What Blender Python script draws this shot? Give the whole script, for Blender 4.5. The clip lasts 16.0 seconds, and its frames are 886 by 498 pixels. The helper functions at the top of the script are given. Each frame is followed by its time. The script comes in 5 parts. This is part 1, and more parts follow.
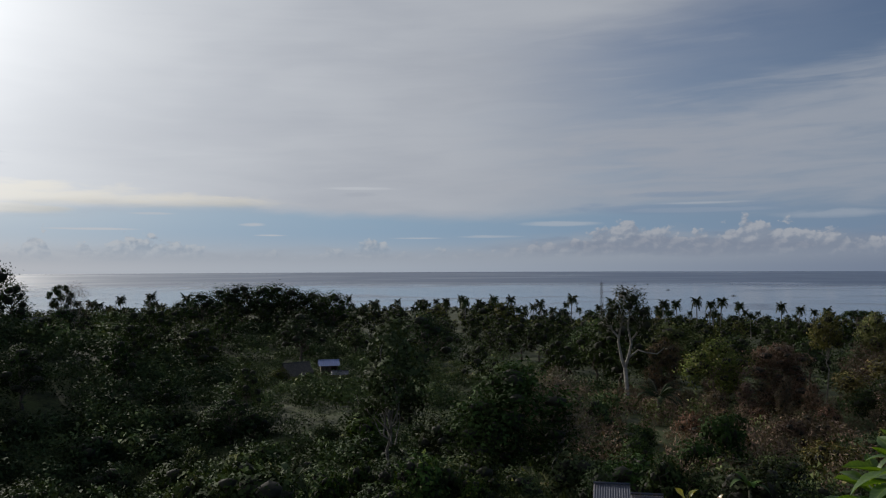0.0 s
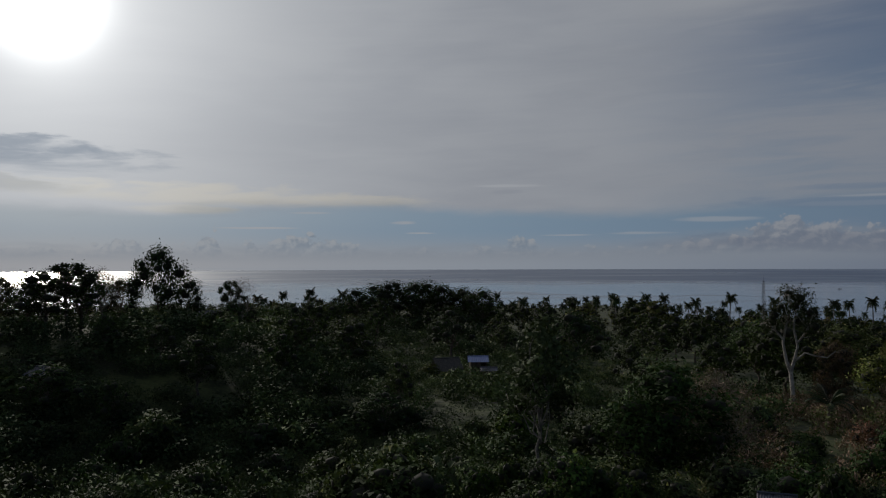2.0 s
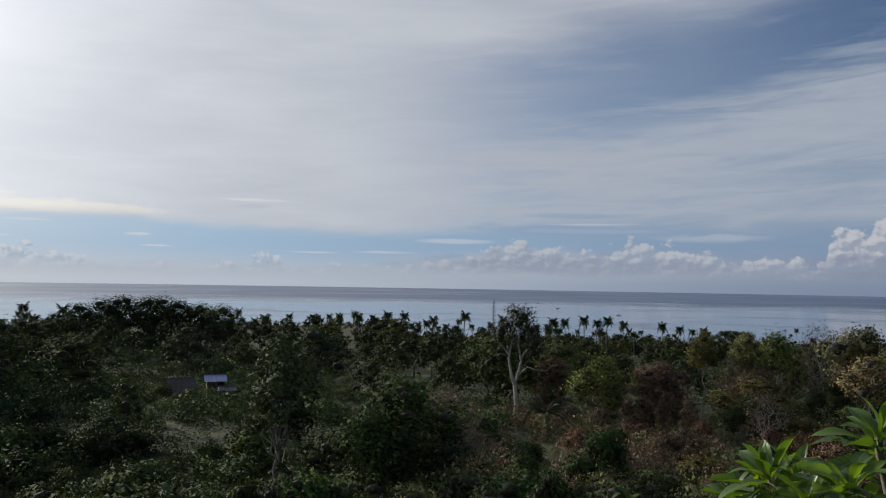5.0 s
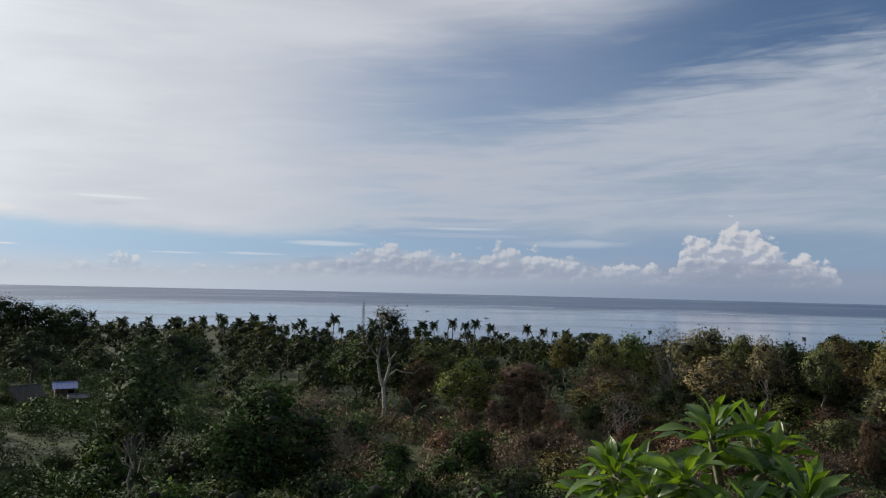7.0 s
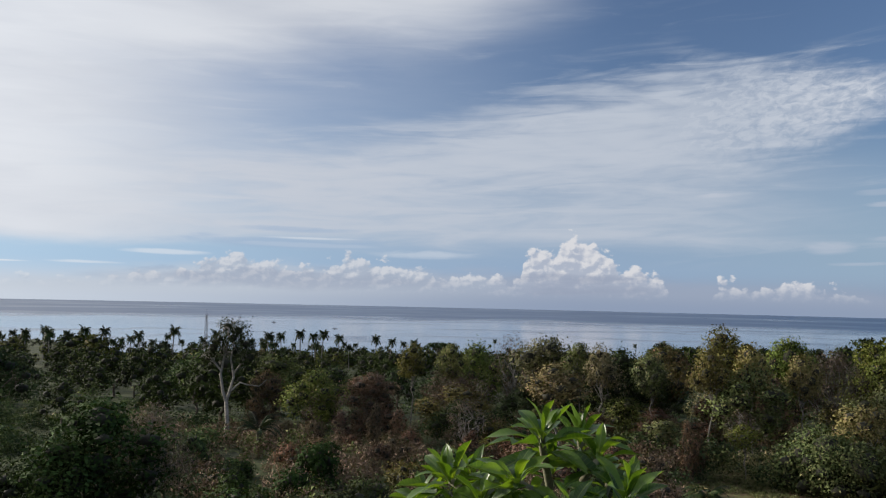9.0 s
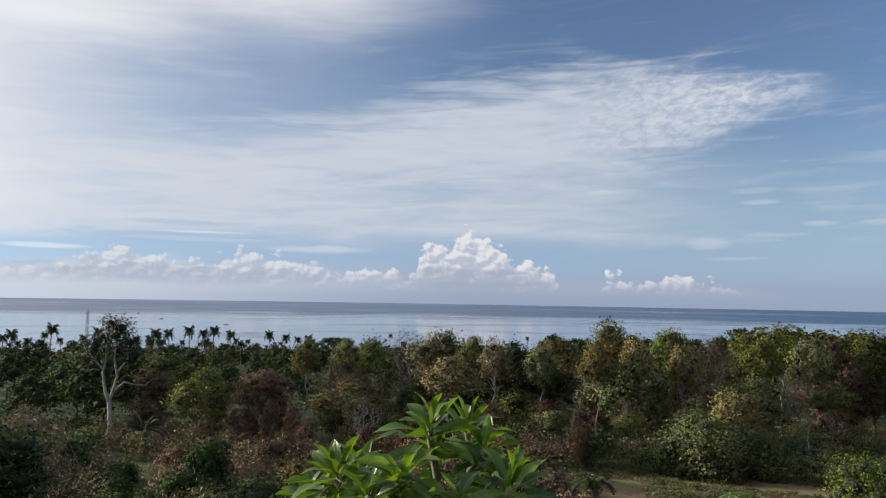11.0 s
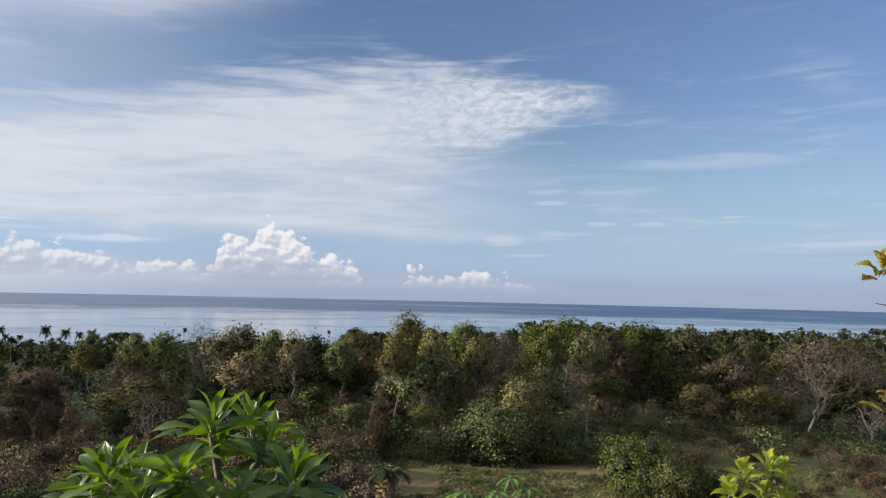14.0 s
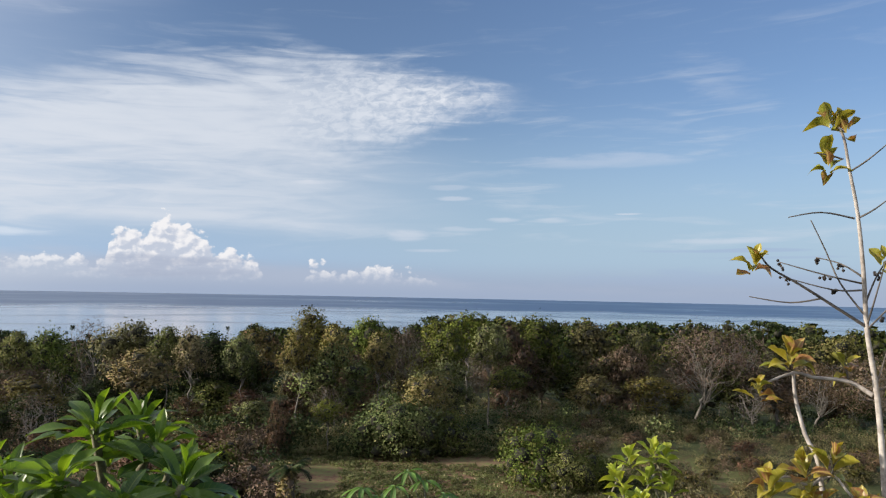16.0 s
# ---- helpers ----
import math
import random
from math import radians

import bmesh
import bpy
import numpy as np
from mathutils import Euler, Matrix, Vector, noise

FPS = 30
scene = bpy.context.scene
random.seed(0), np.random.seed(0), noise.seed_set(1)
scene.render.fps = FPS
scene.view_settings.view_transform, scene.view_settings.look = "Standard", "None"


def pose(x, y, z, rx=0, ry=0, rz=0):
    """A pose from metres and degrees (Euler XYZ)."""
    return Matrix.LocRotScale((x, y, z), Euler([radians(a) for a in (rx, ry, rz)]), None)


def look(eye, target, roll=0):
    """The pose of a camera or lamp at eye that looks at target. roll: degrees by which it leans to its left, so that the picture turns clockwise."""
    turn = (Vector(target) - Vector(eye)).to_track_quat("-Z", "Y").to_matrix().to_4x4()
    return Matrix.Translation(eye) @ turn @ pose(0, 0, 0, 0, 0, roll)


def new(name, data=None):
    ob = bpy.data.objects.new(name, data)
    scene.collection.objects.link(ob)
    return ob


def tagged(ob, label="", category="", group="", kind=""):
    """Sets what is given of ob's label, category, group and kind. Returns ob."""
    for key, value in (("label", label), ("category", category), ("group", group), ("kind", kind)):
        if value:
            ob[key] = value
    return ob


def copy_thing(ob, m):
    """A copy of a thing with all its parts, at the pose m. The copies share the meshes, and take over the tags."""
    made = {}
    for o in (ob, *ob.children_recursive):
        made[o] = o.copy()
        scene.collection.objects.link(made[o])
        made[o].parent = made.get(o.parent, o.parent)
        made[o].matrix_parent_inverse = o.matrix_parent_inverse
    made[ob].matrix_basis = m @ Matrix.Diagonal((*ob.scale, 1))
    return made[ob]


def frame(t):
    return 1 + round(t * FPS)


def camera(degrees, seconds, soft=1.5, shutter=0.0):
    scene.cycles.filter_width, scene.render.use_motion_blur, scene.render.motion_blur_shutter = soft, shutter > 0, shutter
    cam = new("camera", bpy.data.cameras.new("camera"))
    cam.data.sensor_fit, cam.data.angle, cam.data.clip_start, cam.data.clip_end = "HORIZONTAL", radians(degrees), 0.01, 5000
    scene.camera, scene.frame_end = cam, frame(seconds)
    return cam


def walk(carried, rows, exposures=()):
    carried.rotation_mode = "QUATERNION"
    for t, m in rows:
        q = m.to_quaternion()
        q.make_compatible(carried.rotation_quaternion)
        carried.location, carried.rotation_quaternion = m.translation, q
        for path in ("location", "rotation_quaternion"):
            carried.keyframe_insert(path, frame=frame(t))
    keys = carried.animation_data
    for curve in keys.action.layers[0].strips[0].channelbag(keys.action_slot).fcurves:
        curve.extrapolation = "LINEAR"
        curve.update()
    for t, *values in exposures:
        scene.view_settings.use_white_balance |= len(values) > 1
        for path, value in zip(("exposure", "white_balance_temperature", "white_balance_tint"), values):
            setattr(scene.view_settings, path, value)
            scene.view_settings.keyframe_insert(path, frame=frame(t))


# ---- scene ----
cam = camera(58.9, 16.0, soft=1.2)
EYE, ARM = 40.0, 0.25  # metres above the sea; the arm on which the phone swings round
ROWS = [
    (0.0, 0.0, 1.21, 0.22), (0.5, 2.47, 1.21, 0.21), (1.0, 4.85, 1.11, 0.18), (1.5, 8.53, 1.08, 0.11),
    (2.0, 10.79, 1.04, 0.20), (2.5, 9.30, 1.09, -0.11), (3.0, 5.49, 1.05, -0.68), (3.5, 1.96, 1.49, -0.86),
    (4.0, -1.96, 2.06, -0.97), (6.5, -13.94, 2.64, -1.05), (7.0, -17.04, 2.80, -1.33), (7.5, -20.80, 3.09, -1.69),
    (8.0, -23.34, 3.53, -1.69), (8.5, -26.20, 3.78, -1.45), (9.0, -27.97, 3.80, -1.29), (11.5, -37.37, 3.47, -1.06),
    (12.0, -39.14, 3.43, -1.20), (12.5, -41.87, 3.43, -1.15), (13.0, -45.04, 3.42, -1.29), (13.5, -47.62, 3.38, -1.21),
    (14.0, -49.88, 3.35, -1.30), (14.5, -51.32, 3.24, -1.08), (15.0, -51.89, 3.16, -0.99), (15.5, -53.66, 3.10, -0.86),
    (16.0, -56.95, 3.12, -1.14),
]


def swing(yaw, pitch, roll):
    """The camera at the end of the arm, turned yaw degrees to the left."""
    a = radians(yaw)
    return (pose(-ARM * math.sin(a), ARM * (math.cos(a) - 1), EYE, 0, 0, yaw)
            @ pose(0, 0, 0, 90 + pitch) @ pose(0, 0, 0, 0, 0, -roll))


walk(cam, [(t, swing(yaw, pitch, roll)) for t, yaw, pitch, roll in ROWS],
     exposures=[(0.0, -0.74, 6150, 10), (1.0, -0.98, 6150, 10), (1.5, -1.14, 6150, 10), (2.0, -1.36, 6150, 10), (2.5, -1.30, 6150, 10),
                (3.0, -1.04, 6150, 10), (3.5, -0.78, 6150, 10), (4.0, -0.60, 6150, 10), (6.5, -0.20, 6250, 10), (8.0, -0.03, 6300, 10),
                (9.0, 0.08, 6350, 10), (12.5, 0.35, 6500, 10), (16.0, 0.46, 6550, 10)])

# ---- sky and sun ----
SUN_A, SUN_E = -38.0, 17.0  # degrees to the right of the first view, degrees above the horizon


def heading(a, e=0.0):
    """The direction a degrees to the right of the first view and e degrees up."""
    a, e = radians(a), radians(e)
    return Vector((math.sin(a) * math.cos(e), math.cos(a) * math.cos(e), math.sin(e)))


class Val:
    """A number in a node tree, with arithmetic."""

    def __init__(self, tree, socket):
        self.tree, self.socket = tree, socket

    def op(self, kind, *others):
        node = self.tree.nodes.new("ShaderNodeMath")
        node.operation = kind
        for slot, v in zip(node.inputs, (self, *others)):
            plug(self.tree, v, slot)
        return Val(self.tree, node.outputs[0])

    def __add__(self, o): return self.op("ADD", o)
    def __sub__(self, o): return self.op("SUBTRACT", o)
    def __mul__(self, o): return self.op("MULTIPLY", o)
    def __truediv__(self, o): return self.op("DIVIDE", o)
    def least(self, o): return self.op("MINIMUM", o)
    def most(self, o): return self.op("MAXIMUM", o)

    def rise(self, lo, hi, a=0.0, b=1.0):
        """Smoothly from a at lo to b at hi."""
        node = self.tree.nodes.new("ShaderNodeMapRange")
        node.interpolation_type = "SMOOTHSTEP"
        for slot, v in zip(node.inputs, (self, lo, hi, a, b)):
            plug(self.tree, v, slot)
        return Val(self.tree, node.outputs[0])

    def course(self, lo, hi, top, stops):
        """A course through the stops (x, y), for x from lo to hi and y from 0 to top."""
        x = (self - lo) / (hi - lo)
        node = self.tree.nodes.new("ShaderNodeValToRGB")
        ramp = node.color_ramp
        ramp.interpolation = "LINEAR"
        for k, (p, v) in enumerate(stops):
            e = ramp.elements[k] if k < 2 else ramp.elements.new((p - lo) / (hi - lo))
            e.position, e.color = (p - lo) / (hi - lo), (v / top, v / top, v / top, 1)
        plug(self.tree, x, node.inputs[0])
        return Val(self.tree, node.outputs[0]) * top


def plug(tree, v, slot):
    if isinstance(v, Val):
        tree.links.new(v.socket, slot)
    elif isinstance(v, bpy.types.NodeSocket):
        tree.links.new(v, slot)
    else:
        slot.default_value = v


def bundle(tree, x, y, z=0.0):
    node = tree.nodes.new("ShaderNodeCombineXYZ")
    for slot, v in zip(node.inputs, (x, y, z)):
        plug(tree, v, slot)
    return node.outputs[0]


def cloudy(tree, vec, scale, detail=4.0, rough=0.55, warp=0.0):
    node = tree.nodes.new("ShaderNodeTexNoise")
    plug(tree, vec, node.inputs["Vector"])
    node.inputs["Scale"].default_value, node.inputs["Detail"].default_value = scale, detail
    node.inputs["Roughness"].default_value, node.inputs["Distortion"].default_value = rough, warp
    return Val(tree, node.outputs[0])


def blend(tree, amount, a, b, kind="MIX"):
    node = tree.nodes.new("ShaderNodeMix")
    node.data_type, node.blend_type = "RGBA", kind
    plug(tree, amount, node.inputs[0])
    for slot, v in ((node.inputs[6], a), (node.inputs[7], b)):
        plug(tree, (*v, 1) if isinstance(v, tuple) else v, slot)
    return node.outputs[2]


def make_sky():
    world = bpy.data.worlds.new("sky")
    scene.world = world
    world.use_nodes = True
    tree = world.node_tree
    tree.nodes.clear()
    out = tree.nodes.new("ShaderNodeOutputWorld")
    back = tree.nodes.new("ShaderNodeBackground")
    coord = tree.nodes.new("ShaderNodeTexCoord")
    split = tree.nodes.new("ShaderNodeSeparateXYZ")
    tree.links.new(coord.outputs["Generated"], split.inputs[0])
    x, y, z = (Val(tree, s) for s in split.outputs)
    deg = 180 / math.pi
    u = x.op("ARCTAN2", y) * deg          # degrees to the right
    e = z.op("ARCSINE") * deg             # degrees up
    dot = tree.nodes.new("ShaderNodeVectorMath")
    dot.operation = "DOT_PRODUCT"
    tree.links.new(coord.outputs["Generated"], dot.inputs[0])
    dot.inputs[1].default_value = heading(SUN_A, SUN_E)
    g = Val(tree, dot.outputs["Value"]).least(1.0).op("ARCCOSINE") * deg  # degrees from the sun

    clear = tree.nodes.new("ShaderNodeTexSky")
    clear.sky_type, clear.sun_disc = "NISHITA", False
    clear.sun_elevation, clear.sun_rotation = radians(SUN_E), radians(SUN_A)
    clear.air_density, clear.dust_density, clear.ozone_density = 1.0, 0.6, 2.0
    sky = blend(tree, 1.0, clear.outputs[0], (SKY * 0.92, SKY * 0.97, SKY * 1.14), "MULTIPLY")
    lift = u.rise(40, 75, 1.0, 1.3)
    sky = blend(tree, 1.0, sky, bundle(tree, lift, lift, lift), "MULTIPLY")

    # haze towards the horizon, brighter on the sun's side
    near_sun = (g * (-1 / 22.0)).op("EXPONENT")
    haze = blend(tree, e.rise(0.2, 2.6), blend(tree, u.rise(-10, 40), (0.54, 0.60, 0.68), (0.26, 0.32, 0.44)),
                 blend(tree, u.rise(-10, 35), (0.34, 0.52, 0.72), blend(tree, u.rise(35, 65), (0.27, 0.38, 0.55), (0.28, 0.39, 0.52))))
    sky = blend(tree, e.rise(-1, 15, 0.95, 0.0), sky, haze)

    # soft fields drawn out along the horizon, and threads that climb a little to the right
    n_soft = cloudy(tree, bundle(tree, u * 0.035, e * 0.12), 1.3, 3, 0.5, 0.3)
    n_long = cloudy(tree, bundle(tree, u * 0.05, e * 0.30), 1.5, 5, 0.55, 0.5)
    n_fine = cloudy(tree, bundle(tree, u * 0.16 + e * 0.03, e * 0.75), 1.7, 5, 0.56, 0.3)
    climb = e - u * 0.035
    thread = cloudy(tree, bundle(tree, u * 0.085, climb * 0.70), 1.5, 6, 0.56, 0.9)
    white = blend(tree, u.rise(-10, 45), (0.54, 0.56, 0.61), (0.48, 0.52, 0.585))

    def patch(u0, u1, e0, tall, tilt=0.0, rag=0.6):
        """A single streak of cloud from u0 to u1 at the height e0."""
        x_ = (u - (u0 + u1) / 2) / ((u1 - u0) / 2)
        y_ = (e - e0 - (u - (u0 + u1) / 2) * tilt + (n_fine - 0.5) * rag * tall * 2) / tall
        return (x_ * x_ + y_ * y_ + (thread - 0.5) * 1.6 + (n_fine - 0.5) * 1.8).rise(-0.1, 1.05, 1.0, 0.0)

    # thin wisps low in the sky
    wisps = (n_long * 0.5 + thread * 0.5).rise(0.50, 0.74) * e.rise(2.2, 4.5) * e.rise(8, 24, 0.55, 0.10)
    sky = blend(tree, wisps, sky, white)
    # bluish banks of shade far to the right
    for u0, u1, e0, tall, k in ((70, 84, 3.2, 0.16, 0.5), (74, 86, 2.75, 0.12, 0.35), (64, 90, 1.2, 0.8, 0.25)):
        sky = blend(tree, patch(u0, u1, e0, tall, 0.01) * k, sky, (0.26, 0.33, 0.48))
    for u0, u1, e0, tall, k in ((45.3, 48.7, 7.7, 0.22, 0.7), (56.3, 59.2, 6.8, 0.20, 0.35), (55.5, 59.0, 7.6, 0.25, 0.22), (60.0, 62.8, 5.3, 0.20, 0.38), (63.4, 66.6, 5.3, 0.24, 0.35),
                                (69.0, 71.6, 5.8, 0.12, 0.7), (52.3, 56.2, 4.1, 0.55, 0.45), (56.0, 61.0, 4.6, 0.25, 0.3), (54.0, 58.5, 3.0, 0.18, 0.35), (72, 82, 3.9, 0.3, 0.35), (60, 78, 9.6, 0.6, 0.25)):
        sky = blend(tree, patch(u0, u1, e0, tall, 0.02) * k, sky, (0.56, 0.57, 0.63))

    # a pale film under the cirrus
    film_ = u.rise(40, 62, 1.0, 0.0) * (e + (n_long - 0.5) * 2.0).rise(3.2, 5.2) * e.rise(8.5, 12.0, 1.0, 0.0) * (thread * 0.6 + n_long * 0.4).rise(0.32, 0.6, 0.45, 0.85)
    sky = blend(tree, film_, sky, white)

    # the wedge of cirrus
    low = u.course(6, 66, 20, [(6, 8.0), (14, 6.9), (24, 7.0), (34, 7.8), (44, 9.0), (50, 9.8), (55, 11.0), (60, 13.0), (66, 14.9)])
    high = u.course(6, 66, 20, [(6, 9.6), (11, 10.4), (16, 11.6), (26, 13.4), (36, 15.4), (44, 16.4), (50, 16.4), (56, 15.8), (62, 14.8), (66, 14.4)])
    ripple = (thread - 0.5) * 3.0 + (n_long - 0.5) * 3.0 + (n_fine - 0.5) * 1.4
    wedge = (e - low + ripple).rise(-1.2, 2.4) * (high - e + ripple).rise(-0.9, u.rise(25, 50, 3.6, 1.8)) * u.rise(2, 12) * (u + (thread - 0.5) * 8.0).rise(60.5, 64.0, 1, 0)
    curds = cloudy(tree, bundle(tree, u * 0.75 - e * 0.35, e * 1.4), 1.5, 6, 0.62, 0.6)
    broken = u.rise(42, 60, 1.0, 0.0).most(curds.rise(0.30, 0.62, 0.62, 1.0))
    wedge = wedge * broken * (thread * 0.45 + n_fine * 0.2 + n_soft * 0.35).rise(0.30, 0.56, 0.64, 0.95)
    sky = blend(tree, wedge, sky, blend(tree, u.rise(47, 58) * curds.rise(0.36, 0.70), white, (0.59, 0.615, 0.665)))

    # a breath of cloud in the blue gap
    gap = u.rise(4, 42, 0.60, 0.0) * e.rise(9, 12) * (n_soft * 0.75 + thread * 0.25).rise(0.28, 0.62, 0.45, 1.0)
    sky = blend(tree, gap, sky, (0.47, 0.51, 0.58))
    # the thick veil on the sun's side: all over the left, and a slanting sheet above the wedge
    over = e - u.course(0, 60, 30, [(0, 11.8), (8, 12.4), (20, 15.6), (30, 18.6), (40, 21.5), (60, 26.0)]) + (n_soft - 0.5) * 5.0 + (n_long - 0.5) * 2.6 + (thread - 0.5) * 1.2
    sheet_ = over.rise(-1.6, 6.0) * (u + (n_soft - 0.5) * 16).rise(30, 50, 1.0, 0.0)
    veil = ((u + (n_soft - 0.5) * 14 + (n_long - 0.5) * 6).rise(-1, 20, 1.0, 0.0)).most(sheet_)
    veil = veil * (e - u.course(-45, 30, 8, [(-45, 3.6), (-30, 3.4), (-24, 3.9), (-14, 3.9), (-9, 3.3), (-4, 3.4), (4, 3.1), (8, 3.3), (16, 3.6), (30, 3.0)])
                   + (n_long - 0.5) * 1.4 + (n_fine - 0.5) * 0.5).rise(-0.2, 0.9, 0.0, 0.97)
    grey = blend(tree, (n_soft * 0.7 + thread * 0.15 + n_long * 0.15).rise(0.36, 0.62), (0.46, 0.485, 0.54), (0.57, 0.59, 0.63))
    sky = blend(tree, veil, sky, grey)
    # lit streaks and grey flecks at the veil's foot
    foot = patch(-48, -9, 4.9, 0.85, -0.02).most(patch(-34, -24, 3.8, 0.4) * 0.7)
    sky = blend(tree, foot * 0.8, sky, (0.80, 0.73, 0.60))
    for u0, u1, e0, tall, k in ((-27.6, -20.9, 2.55, 0.09, 0.9), (-14.9, -12.5, 2.95, 0.16, 0.9), (-13.6, -11.0, 2.2, 0.08, 0.9), (-22.4, -18.6, 3.65, 0.10, 0.6), (-9.4, -2.4, 5.6, 0.13, 0.5),
                                (-4.4, 0.6, 2.0, 0.08, 0.7), (0.5, 6.0, 2.1, 0.12, 0.5), (5.0, 12.0, 3.0, 0.22, 0.5), (14.5, 22.0, 4.3, 0.12, 0.5), (12.0, 24.0, 3.8, 0.2, 0.35), (22, 31, 3.3, 0.35, 0.35)):
        sky = blend(tree, patch(u0, u1, e0, tall, 0.0, 0.35) * k, sky, (0.72, 0.73, 0.75))
    sky = blend(tree, patch(-8.0, -4.6, 5.15, 0.2) * 0.5, sky, (0.40, 0.43, 0.50))
    # a grey-blue arch over the heaps
    sky = blend(tree, (patch(7, 26, 3.9, 0.55).most(patch(12, 22, 4.9, 0.25))) * 0.6, sky, (0.31, 0.41, 0.55))

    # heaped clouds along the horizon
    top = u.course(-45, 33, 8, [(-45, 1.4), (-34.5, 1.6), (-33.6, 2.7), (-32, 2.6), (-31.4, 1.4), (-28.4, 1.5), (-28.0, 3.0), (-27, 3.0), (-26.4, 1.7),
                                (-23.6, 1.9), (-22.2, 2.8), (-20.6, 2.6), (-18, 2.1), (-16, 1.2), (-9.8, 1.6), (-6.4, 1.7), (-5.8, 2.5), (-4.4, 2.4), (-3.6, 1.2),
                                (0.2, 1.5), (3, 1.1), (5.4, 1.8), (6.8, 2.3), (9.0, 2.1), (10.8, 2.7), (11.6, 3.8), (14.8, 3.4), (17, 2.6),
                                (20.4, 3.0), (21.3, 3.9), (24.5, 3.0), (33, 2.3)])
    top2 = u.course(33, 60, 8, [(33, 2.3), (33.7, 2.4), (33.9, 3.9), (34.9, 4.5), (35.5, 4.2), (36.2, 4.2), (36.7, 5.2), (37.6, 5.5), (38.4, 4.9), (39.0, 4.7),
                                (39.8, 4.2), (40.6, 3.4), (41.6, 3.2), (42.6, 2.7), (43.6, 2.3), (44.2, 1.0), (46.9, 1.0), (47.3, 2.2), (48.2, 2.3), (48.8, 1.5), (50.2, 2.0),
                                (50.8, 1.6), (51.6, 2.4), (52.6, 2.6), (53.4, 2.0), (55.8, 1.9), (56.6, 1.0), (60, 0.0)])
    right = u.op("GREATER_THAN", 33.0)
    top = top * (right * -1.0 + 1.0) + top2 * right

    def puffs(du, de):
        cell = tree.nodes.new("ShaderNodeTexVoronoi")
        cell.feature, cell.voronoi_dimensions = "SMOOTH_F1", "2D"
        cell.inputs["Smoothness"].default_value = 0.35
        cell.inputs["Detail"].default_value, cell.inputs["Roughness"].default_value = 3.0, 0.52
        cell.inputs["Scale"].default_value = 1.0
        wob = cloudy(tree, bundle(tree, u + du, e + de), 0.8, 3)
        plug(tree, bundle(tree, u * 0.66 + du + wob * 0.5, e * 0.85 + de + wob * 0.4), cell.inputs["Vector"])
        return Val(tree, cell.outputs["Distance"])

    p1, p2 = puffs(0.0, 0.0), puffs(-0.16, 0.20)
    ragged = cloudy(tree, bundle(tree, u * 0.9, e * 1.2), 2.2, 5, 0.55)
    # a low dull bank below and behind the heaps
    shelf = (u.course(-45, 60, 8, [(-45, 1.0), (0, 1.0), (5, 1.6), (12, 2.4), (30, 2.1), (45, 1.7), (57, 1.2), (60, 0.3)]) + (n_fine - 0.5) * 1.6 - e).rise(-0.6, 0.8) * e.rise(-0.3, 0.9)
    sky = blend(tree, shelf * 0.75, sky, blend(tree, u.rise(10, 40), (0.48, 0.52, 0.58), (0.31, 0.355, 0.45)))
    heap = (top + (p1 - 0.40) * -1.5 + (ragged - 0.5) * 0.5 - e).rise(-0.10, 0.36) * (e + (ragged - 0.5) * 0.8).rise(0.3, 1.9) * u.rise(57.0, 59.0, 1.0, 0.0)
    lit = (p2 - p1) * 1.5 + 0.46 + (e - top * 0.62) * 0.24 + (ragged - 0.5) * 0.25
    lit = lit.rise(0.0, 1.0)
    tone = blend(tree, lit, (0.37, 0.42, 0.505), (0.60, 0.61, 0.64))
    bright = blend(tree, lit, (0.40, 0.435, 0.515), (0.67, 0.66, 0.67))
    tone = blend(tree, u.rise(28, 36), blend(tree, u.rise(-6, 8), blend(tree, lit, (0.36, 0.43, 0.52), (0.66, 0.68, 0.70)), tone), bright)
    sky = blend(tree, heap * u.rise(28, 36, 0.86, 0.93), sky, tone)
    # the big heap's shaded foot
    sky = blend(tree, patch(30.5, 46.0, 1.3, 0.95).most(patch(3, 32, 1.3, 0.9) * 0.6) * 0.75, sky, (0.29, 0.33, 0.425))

    # a bluish rift in the veil below the sun
    rift = patch(-56, -30, 7.4, 1.5, -0.05, 0.8).most(patch(-48, -34, 5.2, 0.6, -0.04, 1.0) * 0.5) * 0.62
    sky = blend(tree, rift, sky, (0.37, 0.48, 0.62))

    # the sun behind the veil
    glow = (g * g * (-1 / 7.0)).op("EXPONENT") * 5.0 + ((g * (-1 / 8.0)).op("EXPONENT") * 1.5 + near_sun * 0.78) * (veil * 0.75 + 0.25) * (rift * -0.9 + 1.0)
    sky = blend(tree, 1.0, sky, blend(tree, 1.0, (1.0, 0.97, 0.90), bundle(tree, glow, glow, glow), "MULTIPLY"), "ADD")
    tree.links.new(sky, back.inputs[0])
    tree.links.new(back.outputs[0], out.inputs[0])


SKY = 0.075
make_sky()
sun = bpy.data.lights.new("sun", "SUN")
sun.energy, sun.angle, sun.color = 5.0, radians(1.5), (1.0, 0.91, 0.77)
new("sun", sun).matrix_world = look((0, 0, 200), Vector((0, 0, 200)) - heading(SUN_A, SUN_E))

# ---- materials ----
def blank(name):
    mat = bpy.data.materials.new(name)
    mat.use_nodes = True
    tree = mat.node_tree
    tree.nodes.clear()
    return mat, tree, tree.nodes.new("ShaderNodeOutputMaterial")


